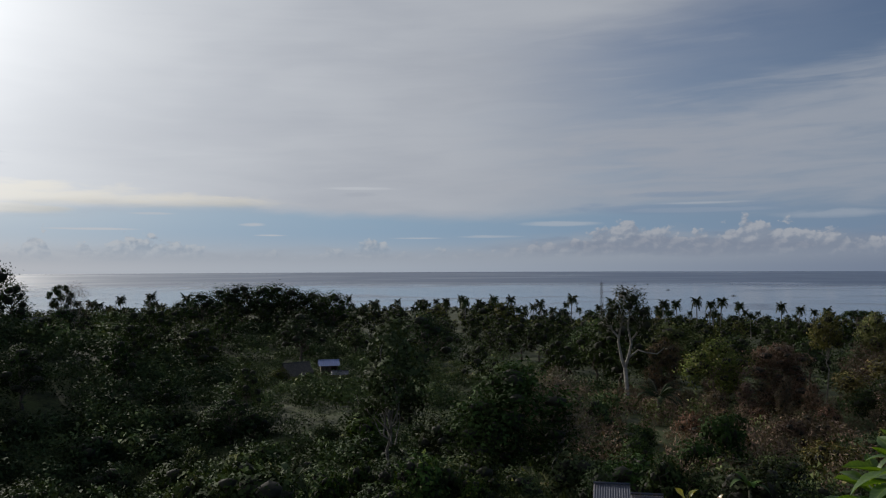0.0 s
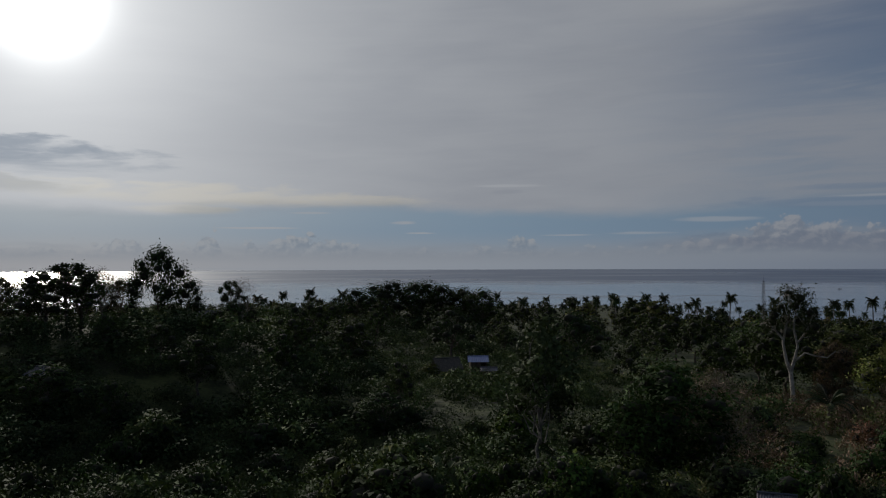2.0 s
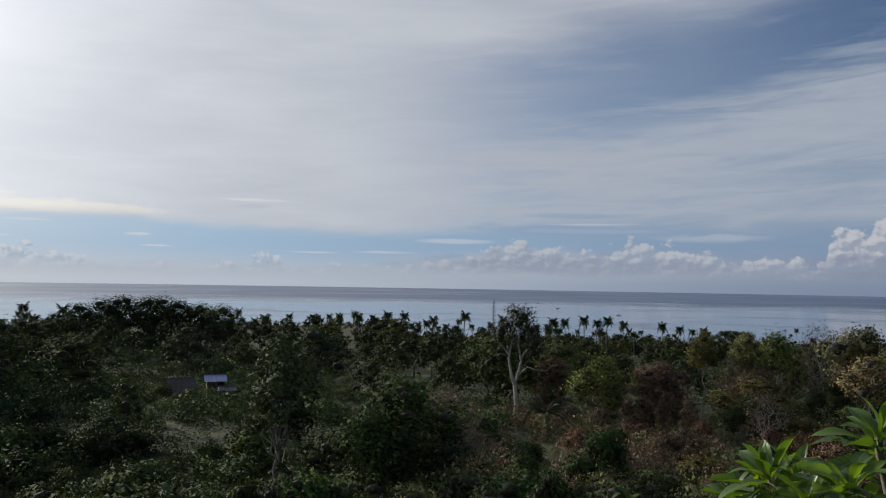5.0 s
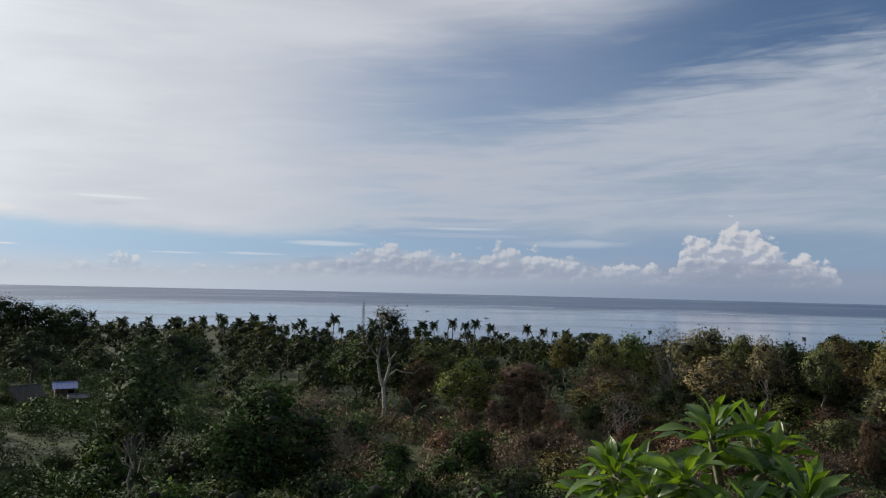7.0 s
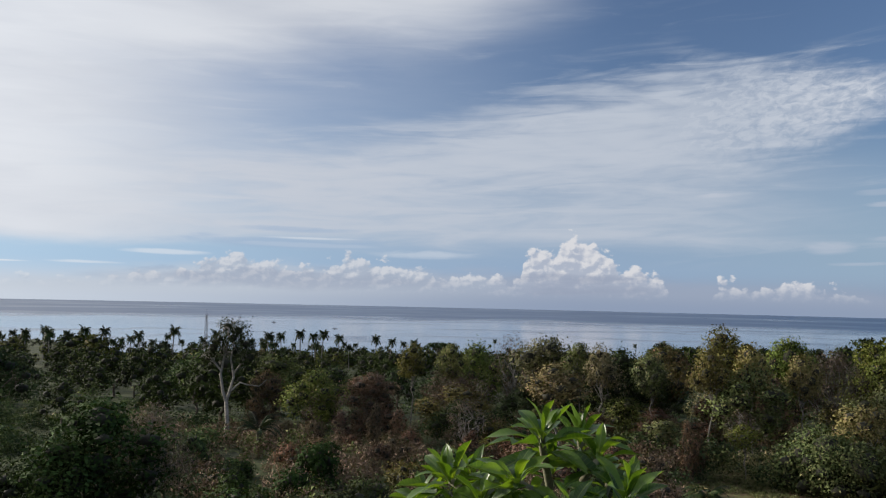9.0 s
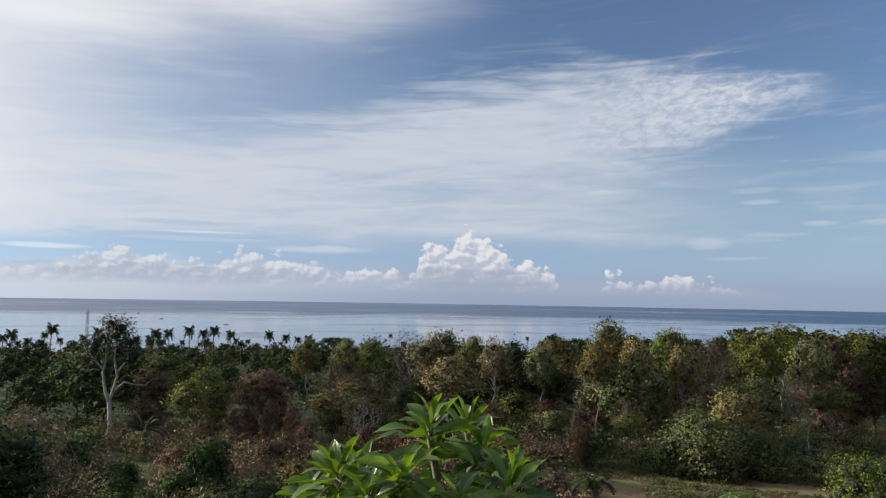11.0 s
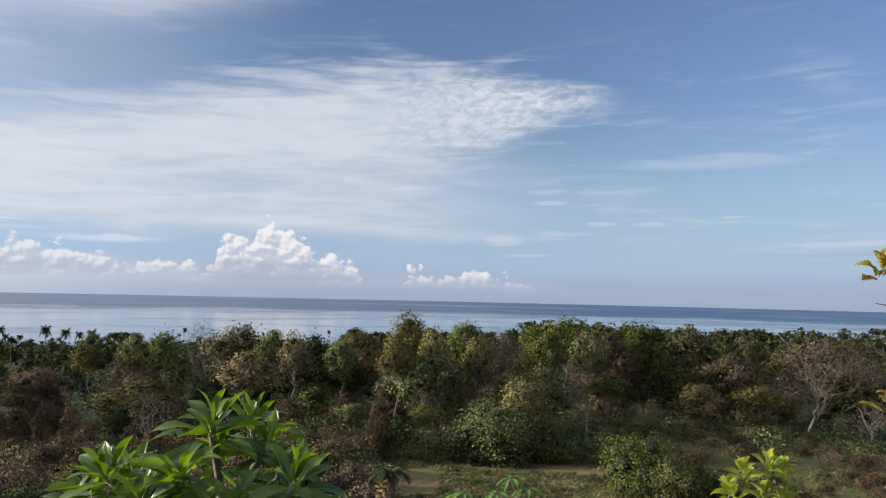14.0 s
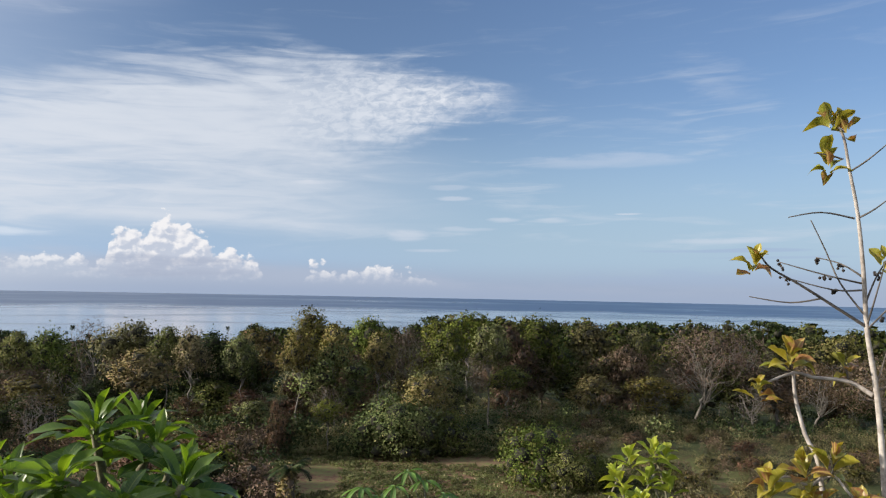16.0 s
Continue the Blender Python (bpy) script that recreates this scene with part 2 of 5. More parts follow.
def surface(tree, out, color, rough=0.7, bump=None, strength=0.3, metal=0.0, spec=0.4):
    p = tree.nodes.new("ShaderNodeBsdfPrincipled")
    plug(tree, (*color, 1) if isinstance(color, tuple) else color, p.inputs["Base Color"])
    plug(tree, rough, p.inputs["Roughness"])
    p.inputs["Metallic"].default_value, p.inputs["Specular IOR Level"].default_value = metal, spec
    if bump is not None:
        b = tree.nodes.new("ShaderNodeBump")
        b.inputs["Strength"].default_value = strength
        plug(tree, bump, b.inputs["Height"])
        tree.links.new(b.outputs[0], p.inputs["Normal"])
    if out:
        tree.links.new(p.outputs[0], out.inputs[0])
    return p


def local(tree):
    return tree.nodes.new("ShaderNodeTexCoord").outputs["Object"]


def leafy(name, dark, light, odd=None, through_=0.09, gloss=0.75):
    """Foliage: each leaf its own shade, each plant its own tone, lit through from behind."""
    mat, tree, out = blank(name)
    geo = tree.nodes.new("ShaderNodeNewGeometry")
    info = tree.nodes.new("ShaderNodeObjectInfo")
    r, o = Val(tree, geo.outputs["Random Per Island"]), Val(tree, info.outputs["Random"])
    col = blend(tree, r * 0.50 + 0.27, dark, light)
    if odd:
        col = blend(tree, (r * 7.31).op("FRACT").rise(0.80, 0.97), col, odd)
    patch = cloudy(tree, local(tree), 0.30, 3)
    col = blend(tree, 1.0, col, bundle(tree, *[patch.rise(0.3, 0.7, 0.45, 1.45)] * 3), "MULTIPLY")
    tone = tree.nodes.new("ShaderNodeHueSaturation")
    plug(tree, o * 0.05 + 0.475, tone.inputs["Hue"])
    plug(tree, (o * 5.7).op("FRACT") * 0.65 + 0.70, tone.inputs["Value"])
    plug(tree, (o * 3.3).op("FRACT") * 0.35 + 0.75, tone.inputs["Saturation"])
    plug(tree, col, tone.inputs["Color"])
    p = surface(tree, None, tone.outputs[0], gloss, spec=0.05)
    tr = tree.nodes.new("ShaderNodeBsdfTranslucent")
    plug(tree, blend(tree, 1.0, tone.outputs[0], (1.3, 1.4, 0.6), "MULTIPLY"), tr.inputs[0])
    mix = tree.nodes.new("ShaderNodeMixShader")
    mix.inputs[0].default_value = through_
    tree.links.new(p.outputs[0], mix.inputs[1])
    tree.links.new(tr.outputs[0], mix.inputs[2])
    tree.links.new(mix.outputs[0], out.inputs[0])
    return mat


def barky(name, dark, light, scale=3.0):
    mat, tree, out = blank(name)
    v = local(tree)
    n = cloudy(tree, v, scale, 6, 0.65, 0.5)
    fine = cloudy(tree, v, scale * 9, 4)
    surface(tree, out, blend(tree, (n * 0.7 + fine * 0.3).rise(0.35, 0.65), dark, light), 0.85, fine, 0.5)
    return mat


def ground_material():
    mat, tree, out = blank("ground")
    v = local(tree)
    big, mid, fine = cloudy(tree, v, 0.035, 4), cloudy(tree, v, 0.25, 5, 0.6), cloudy(tree, v, 3.0, 6, 0.65)
    col = blend(tree, mid.rise(0.38, 0.62), (0.014, 0.021, 0.009), (0.040, 0.048, 0.017))
    col = blend(tree, big.rise(0.48, 0.66) * 0.4, col, (0.036, 0.034, 0.018))
    col = blend(tree, (mid * 0.6 + fine * 0.4).rise(0.42, 0.60) * 0.8, col, (0.058, 0.072, 0.024))
    # bare reddish soil of the clearing
    dist = tree.nodes.new("ShaderNodeVectorMath")
    dist.operation = "DISTANCE"
    plug(tree, v, dist.inputs[0])
    dist.inputs[1].default_value = (48.0, 27.0, 27.5)
    bare = (Val(tree, dist.outputs["Value"]) * 0.45 + (mid - 0.5) * 26.0 + (fine - 0.5) * 44.0).rise(0, 10, 0.9, 0)
    lawn_ = (Val(tree, dist.outputs["Value"]) + (mid - 0.5) * 14.0).rise(17, 30, 1, 0)
    col = blend(tree, lawn_, col, blend(tree, (fine * 0.5 + mid * 0.5).rise(0.38, 0.62), (0.070, 0.080, 0.026), (0.135, 0.145, 0.050)))
    soil = blend(tree, (fine * 0.6 + mid * 0.4).rise(0.38, 0.60), (0.110, 0.052, 0.036), (0.310, 0.180, 0.128))
    col = blend(tree, bare, col, soil)
    surface(tree, out, blend(tree, 0.5, col, blend(tree, 1.0, col, bundle(tree, fine * 2, fine * 2, fine * 2), "MULTIPLY")), 0.95, fine, 0.7, spec=0.15)
    return mat


def sea_material():
    mat, tree, out = blank("sea")
    v = local(tree)
    sp = tree.nodes.new("ShaderNodeSeparateXYZ")
    plug(tree, v, sp.inputs[0])
    x, y = Val(tree, sp.outputs[0]), Val(tree, sp.outputs[1])
    d = (x * x + y * y).op("SQRT")
    a = x.op("ARCTAN2", y)
    lanes = cloudy(tree, bundle(tree, a * 5.0, d.op("LOGARITHM", 2.0) * 3.5), 1.0, 6, 0.6, 0.6)
    wind = d.rise(1250, 2100, 0.0, 0.42) + (lanes - 0.5) * 1.1 + 0.46
    rough = wind.rise(0.42, 0.95, 0.10, 0.40)
    surface(tree, out, blend(tree, wind.rise(0.4, 0.9), (0.06, 0.09, 0.15), (0.03, 0.068, 0.15)), rough, cloudy(tree, v, 0.5, 3), 0.06, spec=0.5)
    return mat


GROUND, SEA = ground_material(), sea_material()
GREEN = leafy("leaf_green", (0.020, 0.028, 0.008), (0.150, 0.178, 0.046), (0.17, 0.15, 0.055))
OLIVE = leafy("leaf_olive", (0.040, 0.037, 0.014), (0.230, 0.200, 0.078), (0.21, 0.14, 0.08))
# Deep green trees; this colour also stands in for shade on backlit slopes.
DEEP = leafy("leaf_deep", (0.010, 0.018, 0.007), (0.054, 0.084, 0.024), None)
BROWN = leafy("leaf_dry", (0.056, 0.034, 0.024), (0.215, 0.130, 0.092), (0.07, 0.066, 0.026), 0.1, 0.8)
LIME = leafy("leaf_fresh", (0.018, 0.034, 0.010), (0.084, 0.124, 0.034), (0.13, 0.15, 0.04))
GRASS = leafy("grass", (0.050, 0.066, 0.018), (0.150, 0.160, 0.050), (0.24, 0.18, 0.10), 0.2, 0.7)
PALM = leafy("palm_leaf", (0.012, 0.022, 0.009), (0.036, 0.052, 0.018), (0.06, 0.055, 0.025), 0.08, 0.6)
BARK = barky("bark_brown", (0.045, 0.034, 0.025), (0.13, 0.10, 0.075))
# Twig brown darkened to put the shade inside a clump into the colour.
INNER = barky("twigs_and_shade", (0.010, 0.011, 0.006), (0.030, 0.028, 0.016), 2.0)
GREY = barky("bark_grey", (0.075, 0.068, 0.060), (0.21, 0.19, 0.17))
TWIGGY = leafy("fine_twigs", (0.070, 0.050, 0.037), (0.220, 0.158, 0.116), (0.07, 0.075, 0.03), 0.1, 0.9)
PALE = barky("bark_pale", (0.13, 0.115, 0.095), (0.34, 0.31, 0.27))


# ---- the lie of the land ----
def ease(x, lo, hi):
    t = np.clip((x - lo) / (hi - lo), 0, 1)
    return t * t * (3 - 2 * t)


def ground_z(a, d):
    """Height of the ground a degrees to the right of the first view, d metres off."""
    fall = np.interp(d, [0, 4, 12, 25, 45, 80, 120, 200, 300, 450, 600, 700, 760, 900, 5000],
                     [2.8, 3.1, 5.5, 8.7, 12.0, 14.4, 17.5, 22, 27, 33, 36.8, 39.4, 41, 44, 70])
    fall = fall * (1 + 0.14 * ease(d, 220, 450) * (1 - ease(d, 900, 1500)) * ease(a, 0, 9) * (1 - ease(a, 44, 54)))  # the shore comes nearer here
    behind = ease(abs(a), 105, 140)
    fall = fall * (1 - 0.75 * behind)
    x, y = d * math.sin(radians(a)), d * math.cos(radians(a))
    z = EYE - fall
    z += 8.5 * ease(-a, 14, 30) * ease(d, 55, 110) * (1 - ease(d, 200, 420)) * (1 - behind)
    z += 6.0 * math.exp(-((x + 52) / 42) ** 2 - ((y - 205) / 55) ** 2)
    z -= 3.0 * math.exp(-((x + 26) / 26) ** 2 - ((y - 52) / 22) ** 2)
    z += (0.5 + 0.002 * d) * noise.noise(Vector((x * 0.05, y * 0.05, 0.0))) * min(1.0, d / 15)
    return float(z)


def at(a, d, lift=0.0):
    return Vector((d * math.sin(radians(a)), d * math.cos(radians(a)), ground_z(a, d) + lift))


def spot(a, e, d):
    """A place a degrees to the right and e degrees up as seen from the start, d metres off on the plan."""
    return Vector((d * math.sin(radians(a)), d * math.cos(radians(a)), EYE + d * math.tan(radians(e))))


def sheet(name, rings, sectors, height, mat, label, category):
    verts, faces = [], []
    for d in rings:
        for k in range(sectors):
            a = 360.0 * k / sectors - 180
            verts.append((d * math.sin(radians(a)), d * math.cos(radians(a)), height(a, d)))
    for i in range(len(rings) - 1):
        for k in range(sectors):
            k2 = (k + 1) % sectors
            faces.append((i * sectors + k, (i + 1) * sectors + k, (i + 1) * sectors + k2, i * sectors + k2))
    me = bpy.data.meshes.new(name)
    me.from_pydata(verts, [], faces)
    me.materials.append(mat)
    me.shade_smooth()
    me.update()
    bm = bmesh.new()
    bm.from_mesh(me)
    bmesh.ops.recalc_face_normals(bm, faces=bm.faces)
    if sum(f.normal.z for f in bm.faces) < 0:
        bmesh.ops.reverse_faces(bm, faces=bm.faces)
    bm.to_mesh(me)
    bm.free()
    return tagged(new(name, me), label, category, kind="structure")


RINGS = [0.05] + [float(r) for r in np.geomspace(1.5, 900, 95)] + [1500, 2600, 4900]
sheet("ground", RINGS, 240, ground_z, GROUND, "sloping tropical hillside with scrub, grass and bare red soil", "ground")
sheet("water", [0.05, 300, 600, 800, 1000, 1400, 2000, 3000, 4000, 4900], 180, lambda a, d: 0.0, SEA,
      "calm grey-blue sea with darker wind lanes", "sea")


# ---- plants: shapes ----
def solid(name, verts, faces, mat, parent=None, smooth=False, label=""):
    me = bpy.data.meshes.new(name)
    me.from_pydata([tuple(v) for v in verts], [], faces)
    me.materials.append(mat)
    if smooth:
        me.shade_smooth()
    ob = new(name, me)
    if parent is not None:
        ob.parent = parent
    return tagged(ob, label)


def cards(rng, centres, size, facing, stretch=1.8, droop=0.3, loose=0.55):
    """Pointed leaves, one at each centre, that face outwards more or less and hang a little."""
    n = len(centres)
    up = facing + rng.normal(size=(n, 3)) * loose + np.array([0, 0, 0.35])
    up /= np.linalg.norm(up, axis=1)[:, None] + 1e-9
    lie = rng.normal(size=(n, 3)) - np.array([0, 0, droop])
    axis = lie - up * (lie * up).sum(1)[:, None]
    axis /= np.linalg.norm(axis, axis=1)[:, None] + 1e-9
    side = np.cross(up, axis)
    s = size * rng.uniform(0.55, 1.4, (n, 1))
    half = side * s / stretch * 0.5
    v = np.stack([centres - axis * s * 0.35 - half, centres + axis * s * 0.65 - up * s * 0.12, centres - axis * s * 0.35 + half], 1).reshape(-1, 3)
    return v, (np.arange(n)[:, None] * 3 + [0, 1, 2]).tolist()


def lump(rng, sub):
    """A rough ball that fills the inside of a clump."""
    bm = bmesh.new()
    bmesh.ops.create_icosphere(bm, subdivisions=sub, radius=1.0)
    v = np.array([tuple(p.co) for p in bm.verts])
    f = [tuple(q.index for q in p.verts) for p in bm.faces]
    bm.free()
    return v * rng.uniform(0.85, 1.12, (len(v), 1)), f


def clumps_mesh(rng, clumps, leaves, leaf, flat=0.8, stretch=1.3, droop=0.3, loose=0.6, floor=0.05, ragged=0.32, cores=True):
    """Clumps of foliage: a ball inside each, coloured dark for twigs and shade, and leaves all over it that stand off
    unevenly. The count of the inner faces comes last.
    """
    pieces = []
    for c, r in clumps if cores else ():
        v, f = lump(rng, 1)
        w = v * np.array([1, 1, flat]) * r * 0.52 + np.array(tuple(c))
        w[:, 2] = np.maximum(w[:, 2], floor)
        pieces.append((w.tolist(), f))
    leaves, leaf = int(leaves * 1.75), leaf * 0.86
    w = np.array([r ** 2 for _, r in clumps])
    pick = rng.choice(len(clumps), leaves, p=w / w.sum())
    c = np.array([tuple(p) for p, _ in clumps])[pick]
    r = np.array([q for _, q in clumps])[pick]
    way = rng.normal(size=(leaves, 3))
    way /= np.linalg.norm(way, axis=1)[:, None]
    reach = rng.uniform(0.60, 1.0, leaves) + ragged * np.abs(rng.normal(size=leaves))
    pos = c + way * (r * reach)[:, None] * np.array([1, 1, flat])
    pos[:, 2] = np.maximum(pos[:, 2], floor)
    inner, core = sum(len(f) for _, f in pieces), sum(len(v) for v, _ in pieces)
    leafs = cards(rng, pos, leaf, way, stretch, droop, loose)
    pieces.append(leafs)
    # each leaf leans to the way its clump and its crown face
    hub = (c * (r ** 3)[:, None]).sum(0) / (r ** 3).sum()
    whole = (c - hub) / (np.abs(c - hub).max() + 1e-6)
    lean = way * 0.75 + whole * 0.55 + np.array([0, 0, 0.12]) + rng.normal(size=(leaves, 3)) * 0.30
    return (*joined(pieces), inner, np.concatenate([np.zeros((core, 3)), np.repeat(lean, 3, 0)]))


def set_normals(me, lean):
    """Shade a mesh of leaves by the way that each one leans; zero keeps the mesh's own normal."""
    me.shade_smooth()
    own = np.empty(len(me.vertices) * 3)
    me.vertices.foreach_get("normal", own)
    size = np.linalg.norm(lean, axis=1)[:, None]
    me.normals_split_custom_set_from_vertices(np.where(size > 1e-6, lean / np.maximum(size, 1e-6), own.reshape(-1, 3)))


LEANS = {}


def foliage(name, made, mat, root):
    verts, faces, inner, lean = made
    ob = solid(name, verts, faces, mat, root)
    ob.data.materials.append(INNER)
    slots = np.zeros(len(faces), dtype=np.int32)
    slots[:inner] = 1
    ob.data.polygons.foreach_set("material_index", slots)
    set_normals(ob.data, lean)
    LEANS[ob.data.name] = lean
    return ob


def tube(points, radii, sides=6):
    """A tapered limb along the points."""
    points = [Vector(p) for p in points]
    verts, faces = [], []
    for i, (p, r) in enumerate(zip(points, radii)):
        way = (points[min(i + 1, len(points) - 1)] - points[max(i - 1, 0)]).normalized()
        s = way.cross(Vector((0.31, 0.94, 0.12))).normalized()
        t = way.cross(s)
        for k in range(sides):
            b = 2 * math.pi * k / sides
            verts.append(p + r * (s * math.cos(b) + t * math.sin(b)))
    for i in range(len(points) - 1):
        for k in range(sides):
            faces.append((i * sides + k, i * sides + (k + 1) % sides, (i + 1) * sides + (k + 1) % sides, (i + 1) * sides + k))
    faces.append(tuple(range(len(verts) - sides, len(verts))))
    return verts, faces


def joined(pieces):
    verts, faces = [], []
    for v, f in pieces:
        base = len(verts)
        verts.extend(v)
        faces.extend(tuple(i + base for i in q) for q in f)
    return verts, faces


def bough(rng, a, b, r0, r1, n=5, wander=0.12):
    a, b = Vector(a), Vector(b)
    L = (b - a).length
    pts = [a.lerp(b, k / n) + Vector(rng.normal(size=3)) * L * wander * 0.5 * (0 < k < n) for k in range(n + 1)]
    pts = [p + Vector((0, 0, 1)) * L * 0.08 * math.sin(math.pi * k / n) for k, p in enumerate(pts)]
    return pts, [r0 + (r1 - r0) * k / n for k in range(n + 1)]


def make_tree(seed, h, wide, base, blobs, blob_r, leaves, leaf, mat, bark, category="tree", label="", sparse=0.0, twigs=0, flat=0.75, r_trunk=None, droop=0.3, stretch=1.35, ragged=0.32, cores=True):
    """A tree h metres high: a forking trunk, limbs to each clump of the crown, and the clumps' leaves."""
    rng = np.random.default_rng(seed)
    root = new("tree" if category == "tree" else "bush")
    r0 = r_trunk or h * 0.018 + 0.03
    lean = rng.normal(size=2) * h * 0.03
    fork = Vector((lean[0], lean[1], h * (base * 0.85 + 0.02)))
    pieces = []
    pts, rad = bough(rng, (0, 0, -0.4), fork, r0 * 1.25, r0 * 0.75, 6, 0.06)
    pieces.append(tube(pts, rad, 7))
    centres, clumps = [], []
    for k in range(blobs):
        az = 2.4 * k + rng.uniform(-0.5, 0.5)
        q = (k + 0.5) / blobs
        zc = h * (base + (1 - base) * (0.12 + 0.80 * q)) - blob_r * h * 0.25
        spread = wide / 2 * math.sqrt(max(0.02, 1 - (1.7 * (q - 0.38)) ** 2)) * rng.uniform(0.35, 0.95)
        c = Vector((lean[0] + spread * math.cos(az), lean[1] + spread * math.sin(az), zc))
        pts, rad = bough(rng, fork + Vector((0, 0, rng.uniform(-0.15, 0.1) * h * (1 - base))), c, r0 * 0.5, r0 * 0.12, 5, 0.2)
        pieces.append(tube(pts, rad, 5))
        for _ in range(twigs):
            s = pts[rng.integers(2, 5)]
            e = c + Vector(rng.normal(size=3)) * blob_r * h * 0.8
            pts2, rad2 = bough(rng, s, e, r0 * 0.14, r0 * 0.04, 3, 0.25)
            pieces.append(tube(pts2, rad2, 4))
        if rng.uniform() >= sparse:
            clumps.append((c, blob_r * h * rng.uniform(0.6, 1.35)))
    solid("trunk", *joined(pieces), bark, root, True)
    if clumps and leaves:
        foliage("crown", clumps_mesh(rng, clumps, leaves, leaf, flat, stretch, droop, 0.6, 0.05, ragged, cores), mat, root)
    return tagged(root, label, category), h


def make_bush(seed, h, wide, leaves, leaf, mat, label, blobs=7, bark=None, stalks=5, spiky=0.0, cores=True):
    """A shrub: stalks from the ground and clumps of leaves down to its foot."""
    rng = np.random.default_rng(seed)
    root = new("bush")
    pieces, cs, rs = [], [], []
    for k in range(blobs):
        az, rr = 2.4 * k + rng.uniform(-0.6, 0.6), wide / 2 * math.sqrt((k + 0.3) / blobs) * 0.75
        top = h * rng.uniform(0.55, 0.85) * (1 - 0.45 * (k / blobs))
        c = (rr * math.cos(az), rr * math.sin(az), top)
        cs.append(c)
        rs.append(wide * rng.uniform(0.16, 0.27))
        if k < stalks:
            pts, rad = bough(rng, (c[0] * 0.25, c[1] * 0.25, -0.3), (c[0], c[1], c[2] + h * 0.12), 0.03 + 0.012 * h, 0.012, 4, 0.2)
            pieces.append(tube(pts, rad, 5))
    solid("stem", *joined(pieces), bark or BARK, root, True)
    for k in range(blobs // 2):
        az = rng.uniform(0, 6.28)
        cs.append((wide * 0.36 * math.cos(az), wide * 0.36 * math.sin(az), h * 0.18))
        rs.append(wide * rng.uniform(0.12, 0.2))
    foliage("foliage", clumps_mesh(rng, [(c, r * (1 - 0.55 * min(1, spiky))) for c, r in zip(cs, rs)], leaves, leaf, 0.85, 1.35 + 2 * spiky, 0.3 - 1.6 * spiky,
                                   0.6 + 0.5 * spiky, 0.03, 0.3 + 0.35 * spiky, cores), mat, root)
    return tagged(root, label, "bush"), h


def frond(length, rise, fall, leaflet, pairs, width=0.05, rib=True, hang=0.35):
    """A feather leaf along +x: a rib that arches up and then hangs, with leaflets along both sides."""
    pts = []
    for k in range(pairs + 1):
        s = k / pairs
        pts.append(Vector((length * (s - 0.18 * s * s), 0, length * (rise * s - fall * s * s))))
    verts, faces = [], []
    for k in range(pairs):
        p, q = pts[k], pts[k + 1]
        L = leaflet * math.sin(math.pi * (0.12 + 0.83 * k / pairs))
        for sgn in (-1, 1):
            tip = (p + q) / 2 + Vector((L * 0.45, sgn * L * 0.85, -L * hang))
            b = len(verts)
            verts += [p, q + (q - p) * 0.1, tip]
            faces.append((b, b + 1, b + 2) if sgn > 0 else (b, b + 2, b + 1))
    if not rib:
        return verts, faces
    rv, rf = tube(pts, [width * (1 - 0.8 * k / pairs) for k in range(pairs + 1)], 3)
    return joined([(verts, faces), (rv, rf)])


def make_palm(seed, h, fronds=30, length=2.7, pairs=9, label="tall coconut palm with a feathery green crown"):
    rng = np.random.default_rng(seed)
    root = new("palm_tree")
    bend = rng.normal(size=2) * h * 0.05
    pts = [Vector((bend[0] * (k / 7) ** 2, bend[1] * (k / 7) ** 2, -0.4 + (h - 1.2) * k / 7)) for k in range(8)]
    solid("trunk", *tube(pts, [0.26 - 0.014 * k for k in range(8)], 6), GREY, root, True)
    pieces = []
    for k in range(fronds):
        q = k / fronds
        v, f = frond(length * rng.uniform(0.8, 1.1), 1.55 - 1.85 * q + rng.uniform(-0.15, 0.15), rng.uniform(0.80, 1.05), 0.85, pairs, rib=False, hang=0.6)
        m = Matrix.Translation(pts[-1]) @ Matrix.Rotation(2.4 * k + rng.uniform(-0.2, 0.2), 4, "Z")
        pieces.append(([m @ Vector(p) for p in v], f))
    solid("crown", *joined(pieces), PALM, root)
    return tagged(root, label, "palm tree"), h


# ---- plants: one of each kind, then copies ----
KINDS = {}


def kind(name, *makers):
    KINDS[name] = [[maker, None] for maker in makers]


def plant(name, a, d, height=None, top=None, width=1.0, which=None, turn=None, sink=0.0, group=""):
    """Stand a plant of a kind at a, d, with its height in metres or its top at so many degrees from the start."""
    place = at(a, d, -sink)
    if top is not None:
        height = EYE + d * math.tan(radians(top)) - place.z
    slot = KINDS[name][random.randrange(len(KINDS[name])) if which is None else which % len(KINDS[name])]
    turn = random.uniform(0, 360) if turn is None else turn
    first = slot[1] is None
    if first:
        slot[1] = slot[0]()
    ob, h = slot[1]
    s = (height or h * random.uniform(0.8, 1.2)) / h
    m = Matrix.LocRotScale(place, Euler((0, 0, radians(turn))), (s * width, s * width, s))
    if first:
        ob.matrix_basis = m
        made = ob
    else:
        keep = ob.scale.copy()
        ob.scale = (1, 1, 1)
        made = copy_thing(ob, m)
        ob.scale = keep
    return tagged(made, group=group)


